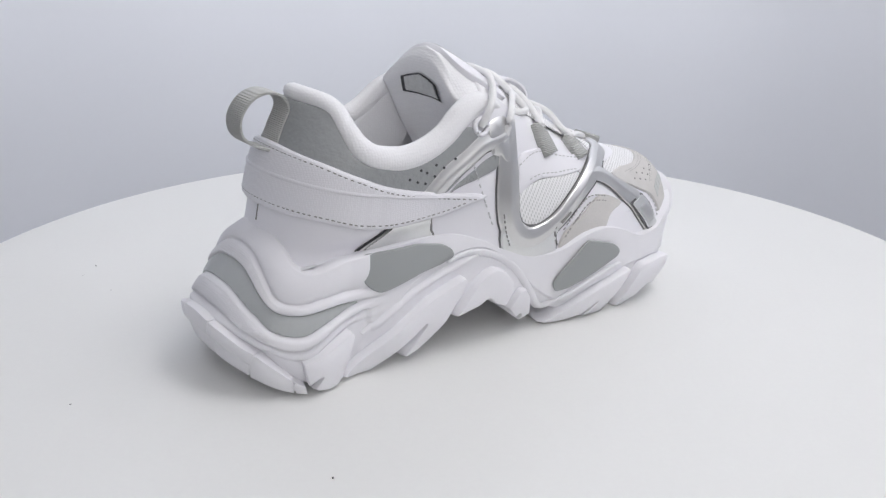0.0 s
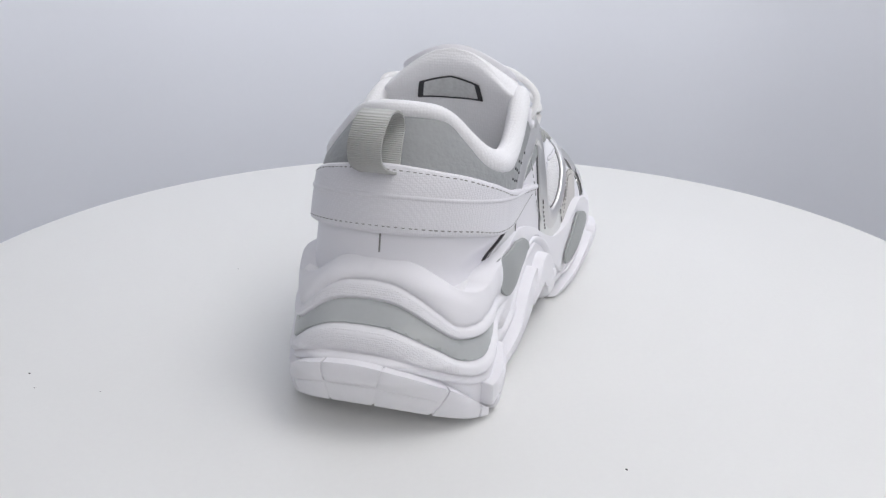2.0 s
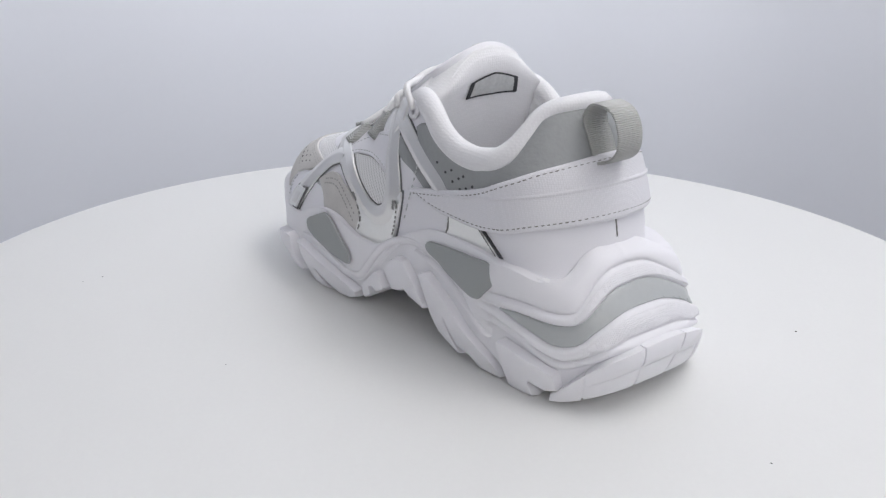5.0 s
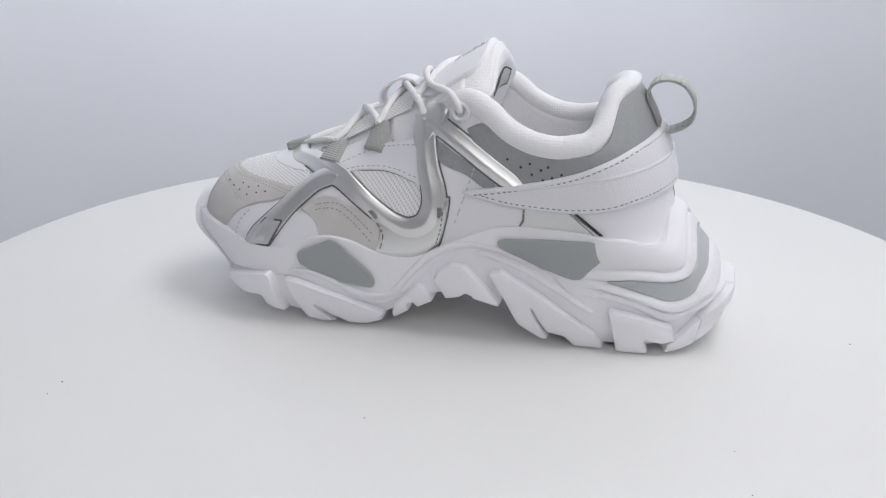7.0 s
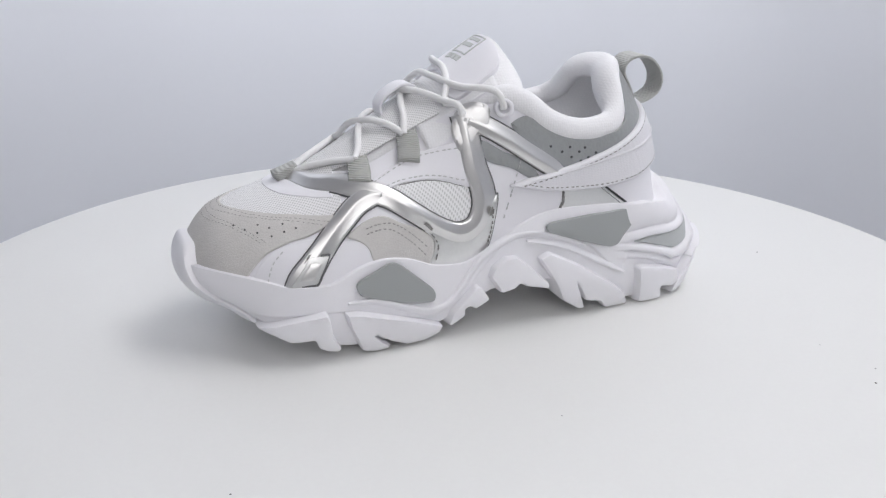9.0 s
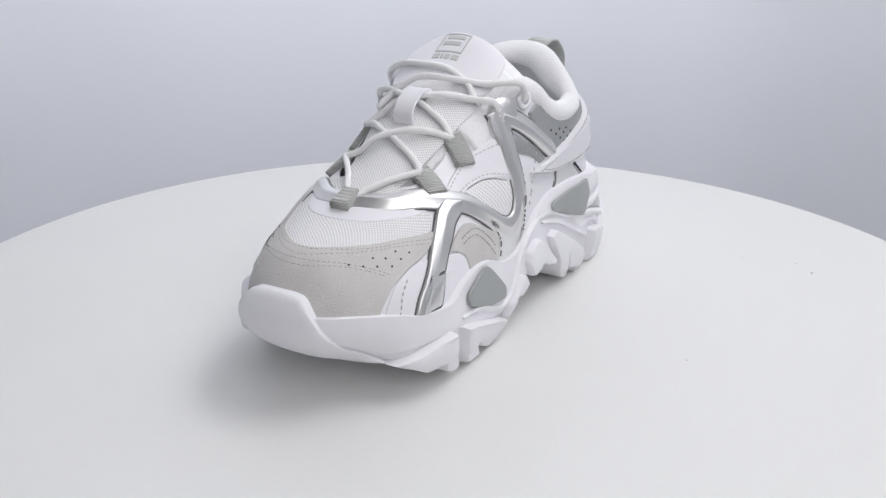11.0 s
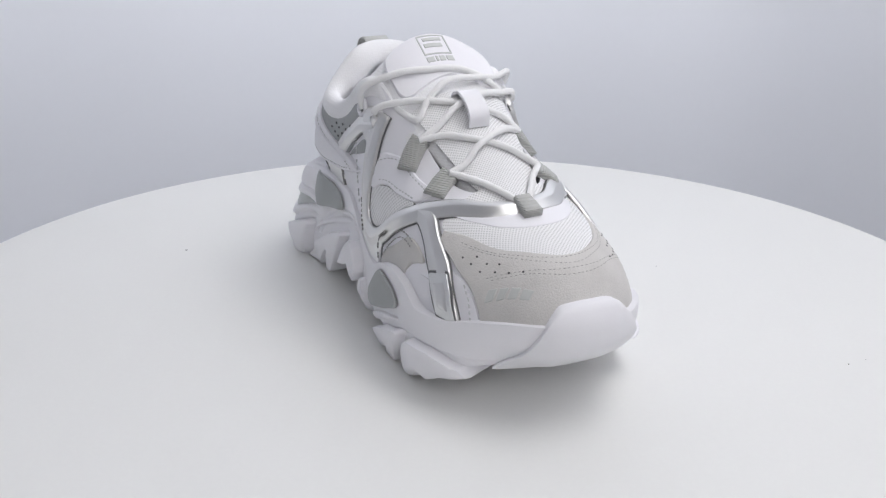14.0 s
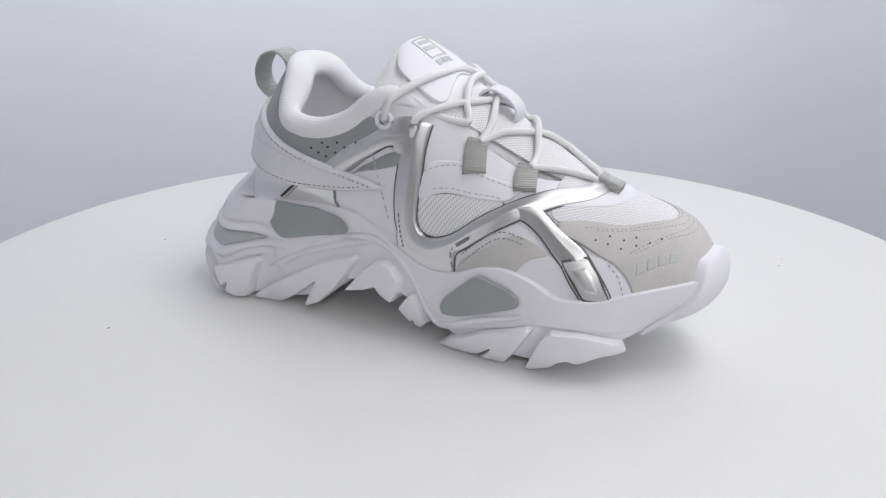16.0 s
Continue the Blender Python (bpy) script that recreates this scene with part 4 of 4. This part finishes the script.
band_low = [(0.1235, 0.0688), (0.1135, 0.0668), (0.105, 0.0650), (0.094, 0.0640), (0.074, 0.0636), (0.0594, 0.0655), (0.0452, 0.0690)]
heel_band = panel("heel_band", [*curve([*sz(band_top, 1), (0.0, 0.0970), *sz(band_top, -1)[::-1]]), *curve([*sz(band_low, -1), (0.0, 0.0712), *sz(band_low, 1)[::-1]])],
      wall, 0.0024, M_TWILL, base=0.0012, skirt=0.0012, label="moulded white heel band with twill texture", rnd=0.0018)
for lift, zc, zs in ((0.0034, 0.0850, 0.0752),):
    line = [*sz([(0.108, zs - 0.004), (0.085, zs), (0.06, zs + 0.005)], 1), (0.0, zc), *sz([(0.06, zs + 0.005), (0.085, zs), (0.108, zs - 0.004)], -1)]
    part("band_rib", ribbon_mesh(line, [0.0006, 0.0022, 0.003, 0.0034, 0.003, 0.0022, 0.0006], [(-0.5, -0.0008), (-0.15, 0.0006), (0.15, 0.0009), (0.5, -0.0008)], f=wall, lift=lift), M_TWILL, heel_band)
part("heel_seam", ribbon_mesh([(0.0, 0.0640), (0.0, 0.0712)], [0.0007, 0.0007], [(-0.5, 0.0), (-0.5, 0.0003), (0.5, 0.0003), (0.5, 0.0)], f=wall), M_SEAM, sneaker)
stitches("stitching", [[*sz([(x, z - 0.0022) for x, z in band_top[1:]], 1), (0.0, 0.0945), *sz([(x, z - 0.0022) for x, z in band_top[1:]], -1)[::-1]],
                       [*sz([(x, z + 0.0020) for x, z in band_low[1:]], 1), (0.0, 0.0738), *sz([(x, z + 0.0020) for x, z in band_low[1:]], -1)[::-1]]], M_SEAM, wall, lift=0.0034)
rows = []
for d in (0.0, 0.0032):
    rows.append(xa([(0.2085 + d, 0.70), (0.221 + d, 0.86), (0.240 + d, 1.08), (0.2495 + d, 1.38), (0.2510 + d, 1.62), (0.247 + d, 1.88), (0.236 + d, 2.12), (0.217 + d, 2.29)]))
for d in (0.0, 0.0022):
    rows.append(xa([(0.2365 + d, 0.66), (0.2465 + d, 0.92), (0.2540 + d, 1.22), (0.2562 + d, 1.57), (0.2540 + d, 1.92), (0.2465 + d, 2.22), (0.2365 + d, 2.48)]))
stitches("suede_stitching", rows, M_SUEDESEAM, shell, lift=0.0011, pitch=0.0021, length=0.0013)
rows = []
for side in SIDES:
    rows += [xa([(x, a - 0.03) for x, a in EYESTAY[side][:5]], side), xa([(x, a + 0.03) for x, a in EYESTAY[side][6:-1]], side),
             xa([(0.2385, 0.10), (0.2345, 0.40), (0.2300, 0.53)], side),
             xa([(0.117, 0.30), (0.120, 0.24), (0.127, 0.12)], side)]
stitches("suede_stitching", [xa(o, side) for side in SIDES for o in ([(0.193, 0.44), (0.183, 0.41), (0.173, 0.285), (0.1650, 0.185)], [(0.193, 0.39), (0.184, 0.365), (0.1745, 0.245), (0.1665, 0.145)])], M_SUEDESEAM, shell, lift=0.0012, pitch=0.0021, length=0.0013)
stitches("side_stitching", rows, M_THREAD, shell, lift=0.0012)
stitches("cage_stitching", [xa(o, side) for side in SIDES for o in ([(0.1325, 0.19), (0.1335, 0.13), (0.1355, 0.085)], [(0.1632, 0.26), (0.1606, 0.19), (0.1622, 0.11)])], M_SEAM, shell, lift=0.0018, pitch=0.0021, length=0.0014)

# collar: padded roll, lining and footbed
line = [(0.140, 0.1055), (0.132, 0.1095), (0.124, 0.1105), (0.115, 0.1065), (0.105, 0.0985), (0.094, 0.0935), (0.083, 0.0920), (0.075, 0.0932), (0.0685, 0.0955), (0.0640, 0.1000), (0.0618, 0.1060), (0.0604, 0.1115), (0.0580, 0.1146), (0.0550, 0.1162)]


def collar_roll():
    path = [*sz(line, 1), (0.0, 0.1171), *sz(line, -1)[::-1]]
    pts = curve(path, step_len=0.0015)
    bm, rings = bmesh.new(), []
    heel_pad = [step(0.092, 0.110, p[1]) * (1 - step(0.055, 0.075, abs(p[0]))) for p in pts]
    c = [wall(p[0], p[1] - 0.0006, -0.0022 - 0.0030 * h) for p, h in zip(pts, heel_pad)]
    turn = 1.0
    if (c[2] - c[0]).cross(wall(*pts[1], 0.001) - c[1]).z < 0:
        turn = -1.0
    for i, p in enumerate(c):
        t = (c[min(i + 1, len(c) - 1)] - c[max(i - 1, 0)]).normalized()
        n = (wall(pts[i][0], pts[i][1], 0.001) - p).normalized()
        up = t.cross(n).normalized() * turn
        fade = min(1.0, 0.35 + 0.65 * min(i, len(c) - 1 - i) / 14)
        thick, tall = 0.0046 + 0.0030 * heel_pad[i], 0.0056 - 0.0008 * heel_pad[i]
        rings.append([bm.verts.new(p + n * math.cos(2 * math.pi * j / 14) * thick * fade + up * math.sin(2 * math.pi * j / 14) * tall * fade) for j in range(14)])
    for a, b in zip(rings, rings[1:]):
        for j in range(14):
            bm.faces.new((a[j], a[(j + 1) % 14], b[(j + 1) % 14], b[j]))
    bm.faces.new(rings[0])
    bm.faces.new(rings[-1][::-1])
    bmesh.ops.recalc_face_normals(bm, faces=bm.faces)
    return bm


part("collar", collar_roll(), M_KNIT, sneaker, "padded white knit collar")


def lining():
    path = curve([*sz(line, 1), (0.0, 0.1171), *sz(line, -1)[::-1]], step_len=0.002)
    bm, rows = bmesh.new(), []
    for p in path:
        col = []
        for v in np.linspace(0, 1, 14):
            z = p[1] + (0.046 - p[1]) * v
            q = wall(p[0], p[1] if v == 0 else max(z, 0.05), -0.0036 if v == 0 else -0.0062)
            col.append(bm.verts.new((q.x, q.y, z)))
        rows.append(col)
    for a, b in zip(rows, rows[1:]):
        for j in range(13):
            bm.faces.new((a[j], b[j], b[j + 1], a[j + 1]))
    return bm


part("lining", lining(), M_KNIT, sneaker, "white textile lining")


def footbed():
    def f(x, v):
        return Vector((x, MID(x) + v * WIDE(x) * 0.97, 0.047 + 0.004 * v * v - 0.0035 * step(0.1, 0.2, x)))
    bm, _ = grid(f, np.linspace(0.03, 0.22, 40), np.linspace(-1, 1, 15))
    return bm


part("insole", footbed(), M_KNIT, sneaker, "white textile insole")

# ---- sneaker: tongue ----
SPINE = spline([(0.0, 0.214, 0.0735), (0.15, 0.199, 0.0815), (0.35, 0.179, 0.0935), (0.55, 0.158, 0.1065), (0.72, 0.1430, 0.1160), (0.88, 0.1275, 0.1262), (1.0, 0.1180, 0.1320)])
SPAN = spline([(0, 0.014), (0.15, 0.020), (0.35, 0.0255), (0.55, 0.0290), (0.72, 0.0320), (0.88, 0.0348), (0.95, 0.0330), (1.0, 0.0285)])
DROP = spline([(0, 0.003), (0.3, 0.008), (0.6, 0.011), (0.88, 0.0125), (1.0, 0.0150)])


def tongue_at(k, v):
    x, z = SPINE(k)
    return Vector((x - 0.002 * v * v * step(0.8, 1, k), -0.0050 + v * SPAN(k), z - DROP(k) * v * v))


def tongue(k, y, off=0.0):
    """A point of the tongue: k along it from the toe end, y metres off its middle."""
    v = y / SPAN(k)
    p, e = tongue_at(k, v), 0.01
    n = (tongue_at(k + e, v) - tongue_at(k - e, v)).cross(tongue_at(k, v + e) - tongue_at(k, v - e)).normalized()
    if n.z < 0:
        n = -n
    return p + n * off


def tongue_body(k0, k1, thick, n=40):
    bm = bmesh.new()
    rows = []
    ks = np.linspace(k0, k1, n)
    for i, k in enumerate(ks):
        ring = []
        end = math.sqrt(max(0.0, 1 - max(0.0, (k - (k1 - 0.05)) / 0.05) ** 2)) if k1 > 0.98 else 1.0
        for j in range(36):
            a = 2 * math.pi * j / 36
            v = math.copysign(abs(math.cos(a)) ** 0.75, math.cos(a))
            h = math.copysign(abs(math.sin(a)) ** 0.8, math.sin(a)) * thick / 2 * (0.25 + 0.75 * end)
            ring.append(bm.verts.new(tongue(k, v * SPAN(k), h - thick / 2)))
        rows.append(ring)
    for a, b in zip(rows, rows[1:]):
        for j in range(36):
            bm.faces.new((a[j], a[(j + 1) % 36], b[(j + 1) % 36], b[j]))
    bm.faces.new(rows[0])
    bm.faces.new(rows[-1][::-1])
    bmesh.ops.recalc_face_normals(bm, faces=bm.faces)
    return bm


part("tongue", tongue_body(0.0, 0.88, 0.0080), M_KNIT, sneaker, "padded white mesh tongue")
ty = lambda k, y: (k * 0.13, y)
tf = lambda a, b, off=0.0: tongue(a / 0.13, b, off)
panel("tongue_mesh", corners([ty(0.03, -0.012), ty(0.2, -0.0185), ty(0.62, -0.0265), ty(0.62, 0.0265), ty(0.2, 0.0185), ty(0.03, 0.012)]), tf, 0.0005, M_MESH, rnd=0.0004)
tongue_top = panel("tongue_top", curve([ty(0.69, -0.024), ty(0.72, 0.0), ty(0.69, 0.024), ty(0.80, 0.0275), ty(0.92, 0.0255), ty(0.968, 0.017), ty(0.982, 0.0), ty(0.968, -0.017), ty(0.92, -0.0255), ty(0.80, -0.0275)], True), tf, 0.0010, M_LEATHER, rnd=0.0008, skirt=0.003, label="smooth white tongue patch")
# mark on the tongue: a square frame with bars, and a row of short bars below
for a, b, c, d in ((0.835, 0.965, -0.0078, -0.0071), (0.835, 0.965, 0.0064, 0.0071), (0.835, 0.8415, -0.0078, 0.0071), (0.9585, 0.965, -0.0078, 0.0071),
                   (0.922, 0.944, -0.0052, 0.0048), (0.878, 0.902, -0.0058, 0.0040)):
    panel("mark_bar", corners([ty(a, c), ty(b, c), ty(b, d), ty(a, d)], r=0.0003), tf, 0.0004, M_PRINT, tongue_top, rnd=0.0002, base=0.0010, skirt=0.0002)
for c, d in ((-0.0076, -0.0036), (-0.0028, -0.0016), (-0.0008, 0.0022), (0.0030, 0.0068)):
    panel("mark_bar", corners([ty(0.796, c), ty(0.822, c), ty(0.822, d), ty(0.796, d)], r=0.0003), tf, 0.0004, M_PRINT, tongue_top, rnd=0.0002, base=0.0010, skirt=0.0002)
# the padded inner side of the tongue runs down into the shoe
INNER = spline([(0.0, 0.1160, 0.1300), (0.1, 0.1140, 0.1258), (0.25, 0.1145, 0.1180), (0.45, 0.1180, 0.1070), (0.7, 0.1260, 0.0880), (1.0, 0.1470, 0.0520)])
INNER_W = spline([(0, 0.0255), (0.2, 0.0310), (0.5, 0.0335), (1.0, 0.0350)])


def inner(m, y, off=0.0):
    x, z = INNER(m / 0.09)
    v = y / INNER_W(m / 0.09)
    low = step(0.0, 0.040, m)
    return Vector((x - (0.002 + 0.0035 * low) * v * v - off * 0.85, -0.005 + y, z - (0.0150 - 0.0110 * low) * v * v + off * 0.4))


def tongue_pad():
    """The padded end of the tongue: its front and its inner side, closed over the top and at both edges."""
    bm, rings = bmesh.new(), []
    for d in [0.0, 0.008, 0.02, 0.04, 0.07, 0.1, *np.linspace(0.15, 1, 22)]:
        k, ring = 1 - 0.5 * d, []
        full = math.sqrt(1 - (1 - min(d / 0.16, 1)) ** 2)
        wide = 0.90 + 0.10 * full
        for j in range(44):
            a = 2 * math.pi * j / 44
            v = math.copysign(abs(math.cos(a)) ** 0.55, math.cos(a)) * wide
            h = math.copysign(abs(math.sin(a)) ** 0.5, math.sin(a)) * (0.12 + 0.88 * full)
            front, back = tongue_at(k, v) - Vector((0, 0, 0.0006)), inner(d * 0.09, v * INNER_W(d))
            front.y = back.y = (front.y * (1 - d) + back.y * (1 + d)) / 2
            mid = (front + back) / 2
            ring.append(bm.verts.new(mid + (front - back) / 2 * h))
        rings.append(ring)
    for a, b in zip(rings, rings[1:]):
        for j in range(44):
            bm.faces.new((a[j], a[(j + 1) % 44], b[(j + 1) % 44], b[j]))
    bm.faces.new(rings[0])
    bm.faces.new(rings[-1][::-1])
    bmesh.ops.recalc_face_normals(bm, faces=bm.faces)
    return bm


part("tongue_lining", tongue_pad(), M_KNIT, sneaker, "padded white textile tongue lining")
size_label = panel("size_label", corners([(0.0215, 0.0), (0.0245, -0.0150), (0.0385, -0.0165), (0.0395, 0.0), (0.0385, 0.0165), (0.0245, 0.0150)], r=0.0008), inner, 0.0005, M_DARK, rnd=0.0003, base=0.0006, label="small size label with a black border")
panel("size_label_print", corners([(0.0230, 0.0), (0.0260, -0.0125), (0.0376, -0.0138), (0.0386, 0.0), (0.0376, 0.0138), (0.0260, 0.0125)], r=0.0006), inner, 0.0004, M_LABEL, size_label, rnd=0.0003, base=0.0011)

# ---- sneaker: laces and loops ----


def over(x, y, lift):
    """A point above whichever stands higher, tongue or upper."""
    k = min((j / 200 for j in range(201)), key=lambda j: abs(SPINE(j)[0] - x))
    z = tongue(k, min(max(y + 0.005, -SPAN(k) * 0.98), SPAN(k) * 0.98)).z
    if abs(y + 0.005) > SPAN(k):
        z -= (abs(y + 0.005) - SPAN(k)) * 0.9
    return Vector((x, y, z + lift))


def eye(x, a, side, off=0.002):
    return shell(x, (a if side > 0 else math.pi - a) * Q, off)


EYES = {1: ((0.1256, 0.554), (0.1428, 0.743)), -1: ((0.1224, 0.472), (0.1365, 0.582))}
WEBS = {1: ((0.1673, 0.944), (0.1901, 1.013)), -1: ((0.1641, 0.869), (0.1871, 0.976))}
CR = 0.0016
for side in SIDES:
    y = lambda v: -0.005 + side * v
    (E2, E1), other, (W2, W1) = EYES[side], EYES[-side], WEBS[side]
    w1, w2 = eye(W1[0], W1[1] + 0.11, side, 0.0030), eye(W2[0], W2[1] + 0.11, side, 0.0030)
    o2, oe1, oe2 = eye(WEBS[-side][0][0], WEBS[-side][0][1] + 0.11, -side, 0.0030), eye(*other[1], -side, 0.0012), eye(*other[0], -side, 0.0012)
    near1, near2 = eye(other[1][0] + 0.001, other[1][1] + 0.10, -side, 0.0042), eye(other[0][0] + 0.003, other[0][1] + 0.12, -side, 0.0048)
    lift, back = (0.0026, 0.0) if side > 0 else (0.0046, 0.0085)
    cord = "white round cord lace"
    part("lace", tube_mesh([(0.2165, y(0.001), 0.0745), over(0.2095, y(0.0065), 0.0028), over(0.200, y(0.0140), 0.0030), w1], CR), M_LACE, sneaker, cord)
    part("lace", tube_mesh([w1, over(0.1880, y(0.0170), 0.0028), over(0.1855, y(0.0090), lift), over(0.1825, y(0.0), lift), over(0.1780, y(-0.0100), lift), over(0.1725, y(-0.0180), 0.0028), o2], CR), M_LACE, sneaker, cord)
    part("lace", tube_mesh([w2, over(0.1665, y(0.0190), 0.0028), over(0.1645, y(0.0090), lift), over(0.1620, y(0.0), lift), over(0.1570, y(-0.0130), lift), over(0.1500, y(-0.0250), 0.0034), near1, oe1], CR), M_LACE, sneaker, cord)
    part("lace", tube_mesh([eye(E1[0] + 0.004, E1[1] + 0.20, side, -0.002), over(0.1495 + back, y(0.0260), 0.0026), over(0.1460 + back, y(0.0190), 0.0032), over(0.1425 + back, y(0.0060), lift), over(0.1405 + back, y(-0.0100), lift), over(0.1365 + back * 0.7, y(-0.0250), 0.0040), near2, oe2], CR), M_LACE, sneaker, cord)
    for x, a in (E2, E1):
        c, n = eye(x, a, side, 0.0012), (eye(x, a, side, 0.003) - eye(x, a, side, 0.0)).normalized()
        s = n.orthogonal().normalized()
        t = n.cross(s)
        ring = [c + (s * math.cos(k * math.pi / 8) + t * math.sin(k * math.pi / 8)) * 0.0036 for k in range(17)]
        part("eyelet", tube_mesh(ring, 0.0011, seg=8, smooth=False), M_LEATHER if x < 0.135 else M_PALESILVER, sneaker, "punched eyelet ring")
    for x, a in (W2, W1):
        q = (a if side > 0 else math.pi - a) * Q
        d = 0.0055 * (1 if side > 0 else -1)
        prof = [(-0.5, -0.001), (-0.5, 0.0018), (-0.44, 0.0026), (0.44, 0.0026), (0.5, 0.0018), (0.5, -0.001)]
        part("lace_loop", ribbon_mesh([(x + 0.0015, q - d * 1.1), (x, q - d * 0.2), (x - 0.001, q + d)], [0.0100, 0.0100, 0.0095], prof, lift=0.0004), M_WEB, sneaker, "grey webbing lace loop")
prof = [(-0.5, 0.0), (-0.5, 0.0026), (-0.42, 0.0036), (0.42, 0.0036), (0.5, 0.0026), (0.5, 0.0)]
part("lace_loop", ribbon_mesh([(0.2225, 1.57 * Q), (0.2175, 1.57 * Q), (0.2120, 1.57 * Q)], [0.0095, 0.0095, 0.0090], prof, lift=0.001), M_WEB, sneaker, "grey webbing lace loop")
# ---- sneaker: pull tab ----


def strap(path, half, thick):
    bm, rings = bmesh.new(), []
    pts = [Vector((p[0], p[1], p[2])) for p in curve(path, step_len=0.0012)]
    for i, p in enumerate(pts):
        t = (pts[min(i + 1, len(pts) - 1)] - pts[max(i - 1, 0)]).normalized()
        n = t.cross(Vector((0, 1, 0))).normalized()
        s = n.cross(t)
        rings.append([bm.verts.new(p + s * a * half + n * b * thick) for a, b in ((-1, -0.3), (-0.95, -0.5), (0.95, -0.5), (1, -0.3), (1, 0.3), (0.95, 0.5), (-0.95, 0.5), (-1, 0.3))])
    for a, b in zip(rings, rings[1:]):
        for j in range(8):
            bm.faces.new((a[j], a[(j + 1) % 8], b[(j + 1) % 8], b[j]))
    bm.faces.new(rings[0])
    bm.faces.new(rings[-1][::-1])
    bmesh.ops.recalc_face_normals(bm, faces=bm.faces)
    return bm


sharpen(part("tongue_loop", strap([tongue(k, 0.0, h) for k, h in ((0.415, 0.0010), (0.425, 0.0044), (0.45, 0.0066), (0.50, 0.0074), (0.55, 0.0062), (0.58, 0.0026), (0.585, 0.0))], 0.0058, 0.0013), M_LEATHER, sneaker, "white leather lace keeper"))
sharpen(part("pull_tab", strap([(0.0385, 0.0, 0.0935), (0.0430, 0.0, 0.1030), (0.0470, 0.0, 0.1115), (0.0445, 0.0, 0.1165), (0.0380, 0.001, 0.1185), (0.0310, 0.001, 0.1160), (0.0262, 0.002, 0.1085), (0.0265, 0.002, 0.1010), (0.0320, 0.001, 0.0965), (0.0380, 0.0, 0.0945)], 0.0068, 0.0013), M_WEB, sneaker, "ribbed grey webbing pull tab"))

# ---- sneaker: punched holes ----


# no hole is cut: a dark disc carries the shade inside it
def hole_disc(r):
    bm = bmesh.new()
    bmesh.ops.create_cone(bm, cap_ends=True, segments=10, radius1=r, radius2=r, depth=0.0006)
    me = bpy.data.meshes.new("perforation")
    bm.to_mesh(me)
    bm.free()
    me.materials.append(M_DARK)
    return me


pit_shade, small_pit_shade = hole_disc(0.0006), hole_disc(0.00045)


def punch(p, n, mesh):
    ob = new("perforation", mesh)
    ob.parent = sneaker
    ob.matrix_basis = Matrix.Translation(p) @ n.to_track_quat("Z", "Y").to_matrix().to_4x4()


for side in SIDES:
    for x, z in ((0.108, 0.088), (0.102, 0.0850), (0.098, 0.0868), (0.097, 0.0820), (0.093, 0.0842), (0.090, 0.0858), (0.088, 0.0810), (0.084, 0.0828), (0.092, 0.0797)):
        x, z = (x - 0.0045, z - 0.0022) if side > 0 else (x, z)
        s = sx(x, z, side)
        p = wall(s, z, 0.0012)
        punch(p, (wall(s, z, 0.002) - wall(s, z, 0.0)).normalized(), pit_shade)
    for x, a in ((0.2482, 0.958), (0.2438, 0.852), (0.2379, 0.891), (0.2333, 0.828), (0.2274, 0.844), (0.2388, 0.782), (0.2275, 0.751), (0.2225, 0.756), (0.2331, 0.722)):
        q = (a if side > 0 else math.pi - a) * Q
        punch(shell(x, q, 0.0012), (shell(x, q, 0.002) - shell(x, q, 0.0)).normalized(), small_pit_shade)
# raised mark on the suede, four short outlined bars
for i in range(4):
    x0 = 0.2412 + 0.0041 * i
    a0 = 2.73 - 0.065 * i
    o = [(x0, a0), (x0 + 0.0030, a0 - 0.055), (x0 + 0.0026, a0 - 0.215), (x0 - 0.0006, a0 - 0.160)]
    panel("suede_mark", corners([(x, a * Q) for x, a in o], r=0.0006), shell, 0.0006, M_PRINT, toe_suede, rnd=0.0005, base=0.0011)

# ---- sneaker: settle every part on the last ----
for ob in sneaker.children_recursive:
    if ob.data.name.startswith("perforation"):
        q = ob.matrix_basis.translation.copy()
        ob.matrix_basis = Matrix.Translation(settle(q) - q) @ ob.matrix_basis
    else:
        for vert in ob.data.vertices:
            vert.co = settle(vert.co)

# ---- dust on the table ----


def dust():
    bm = bmesh.new()
    rnd = random.Random(4)
    for x, y, r in ((-0.0420, -0.1615, 0.0007), (-0.1546, -0.1104, 0.0005), (-0.1955, 0.0430, 0.0006), (-0.0686, 0.1028, 0.0004), (0.0368, 0.1849, 0.0005), (-0.1976, 0.0285, 0.0004), (-0.1764, 0.0090, 0.0003), (0.0301, 0.1934, 0.0003)):
        m = Matrix.LocRotScale((x, y, r * 0.3), Euler((0, 0, rnd.uniform(0, 6))), (1.4, 0.8, 0.5))
        bmesh.ops.create_icosphere(bm, subdivisions=1, radius=r * 0.75, matrix=m)
    return bm


lint = tagged(part("dust", dust(), M_DARK), "tiny dark specks of lint on the turntable", "dust", kind="stuff")


# ---- what turns ----
def motions():
    turning, start = 18.592, 36.0
    heel = Vector((-0.1102, -0.0812, 0))
    disc, shoe = [], []
    for i in range(81):
        t = i * 0.2
        a = radians(turning * t)
        disc.append((t, pose(0, 0, 0, 0, 0, turning * t)))
        q = Matrix.Rotation(a, 3, "Z") @ heel
        shoe.append((t, pose(q.x, q.y, 0, 0, 0, turning * t + start)))
    walk(table, disc)
    walk(sneaker, shoe)
    walk(lint, disc)


motions()
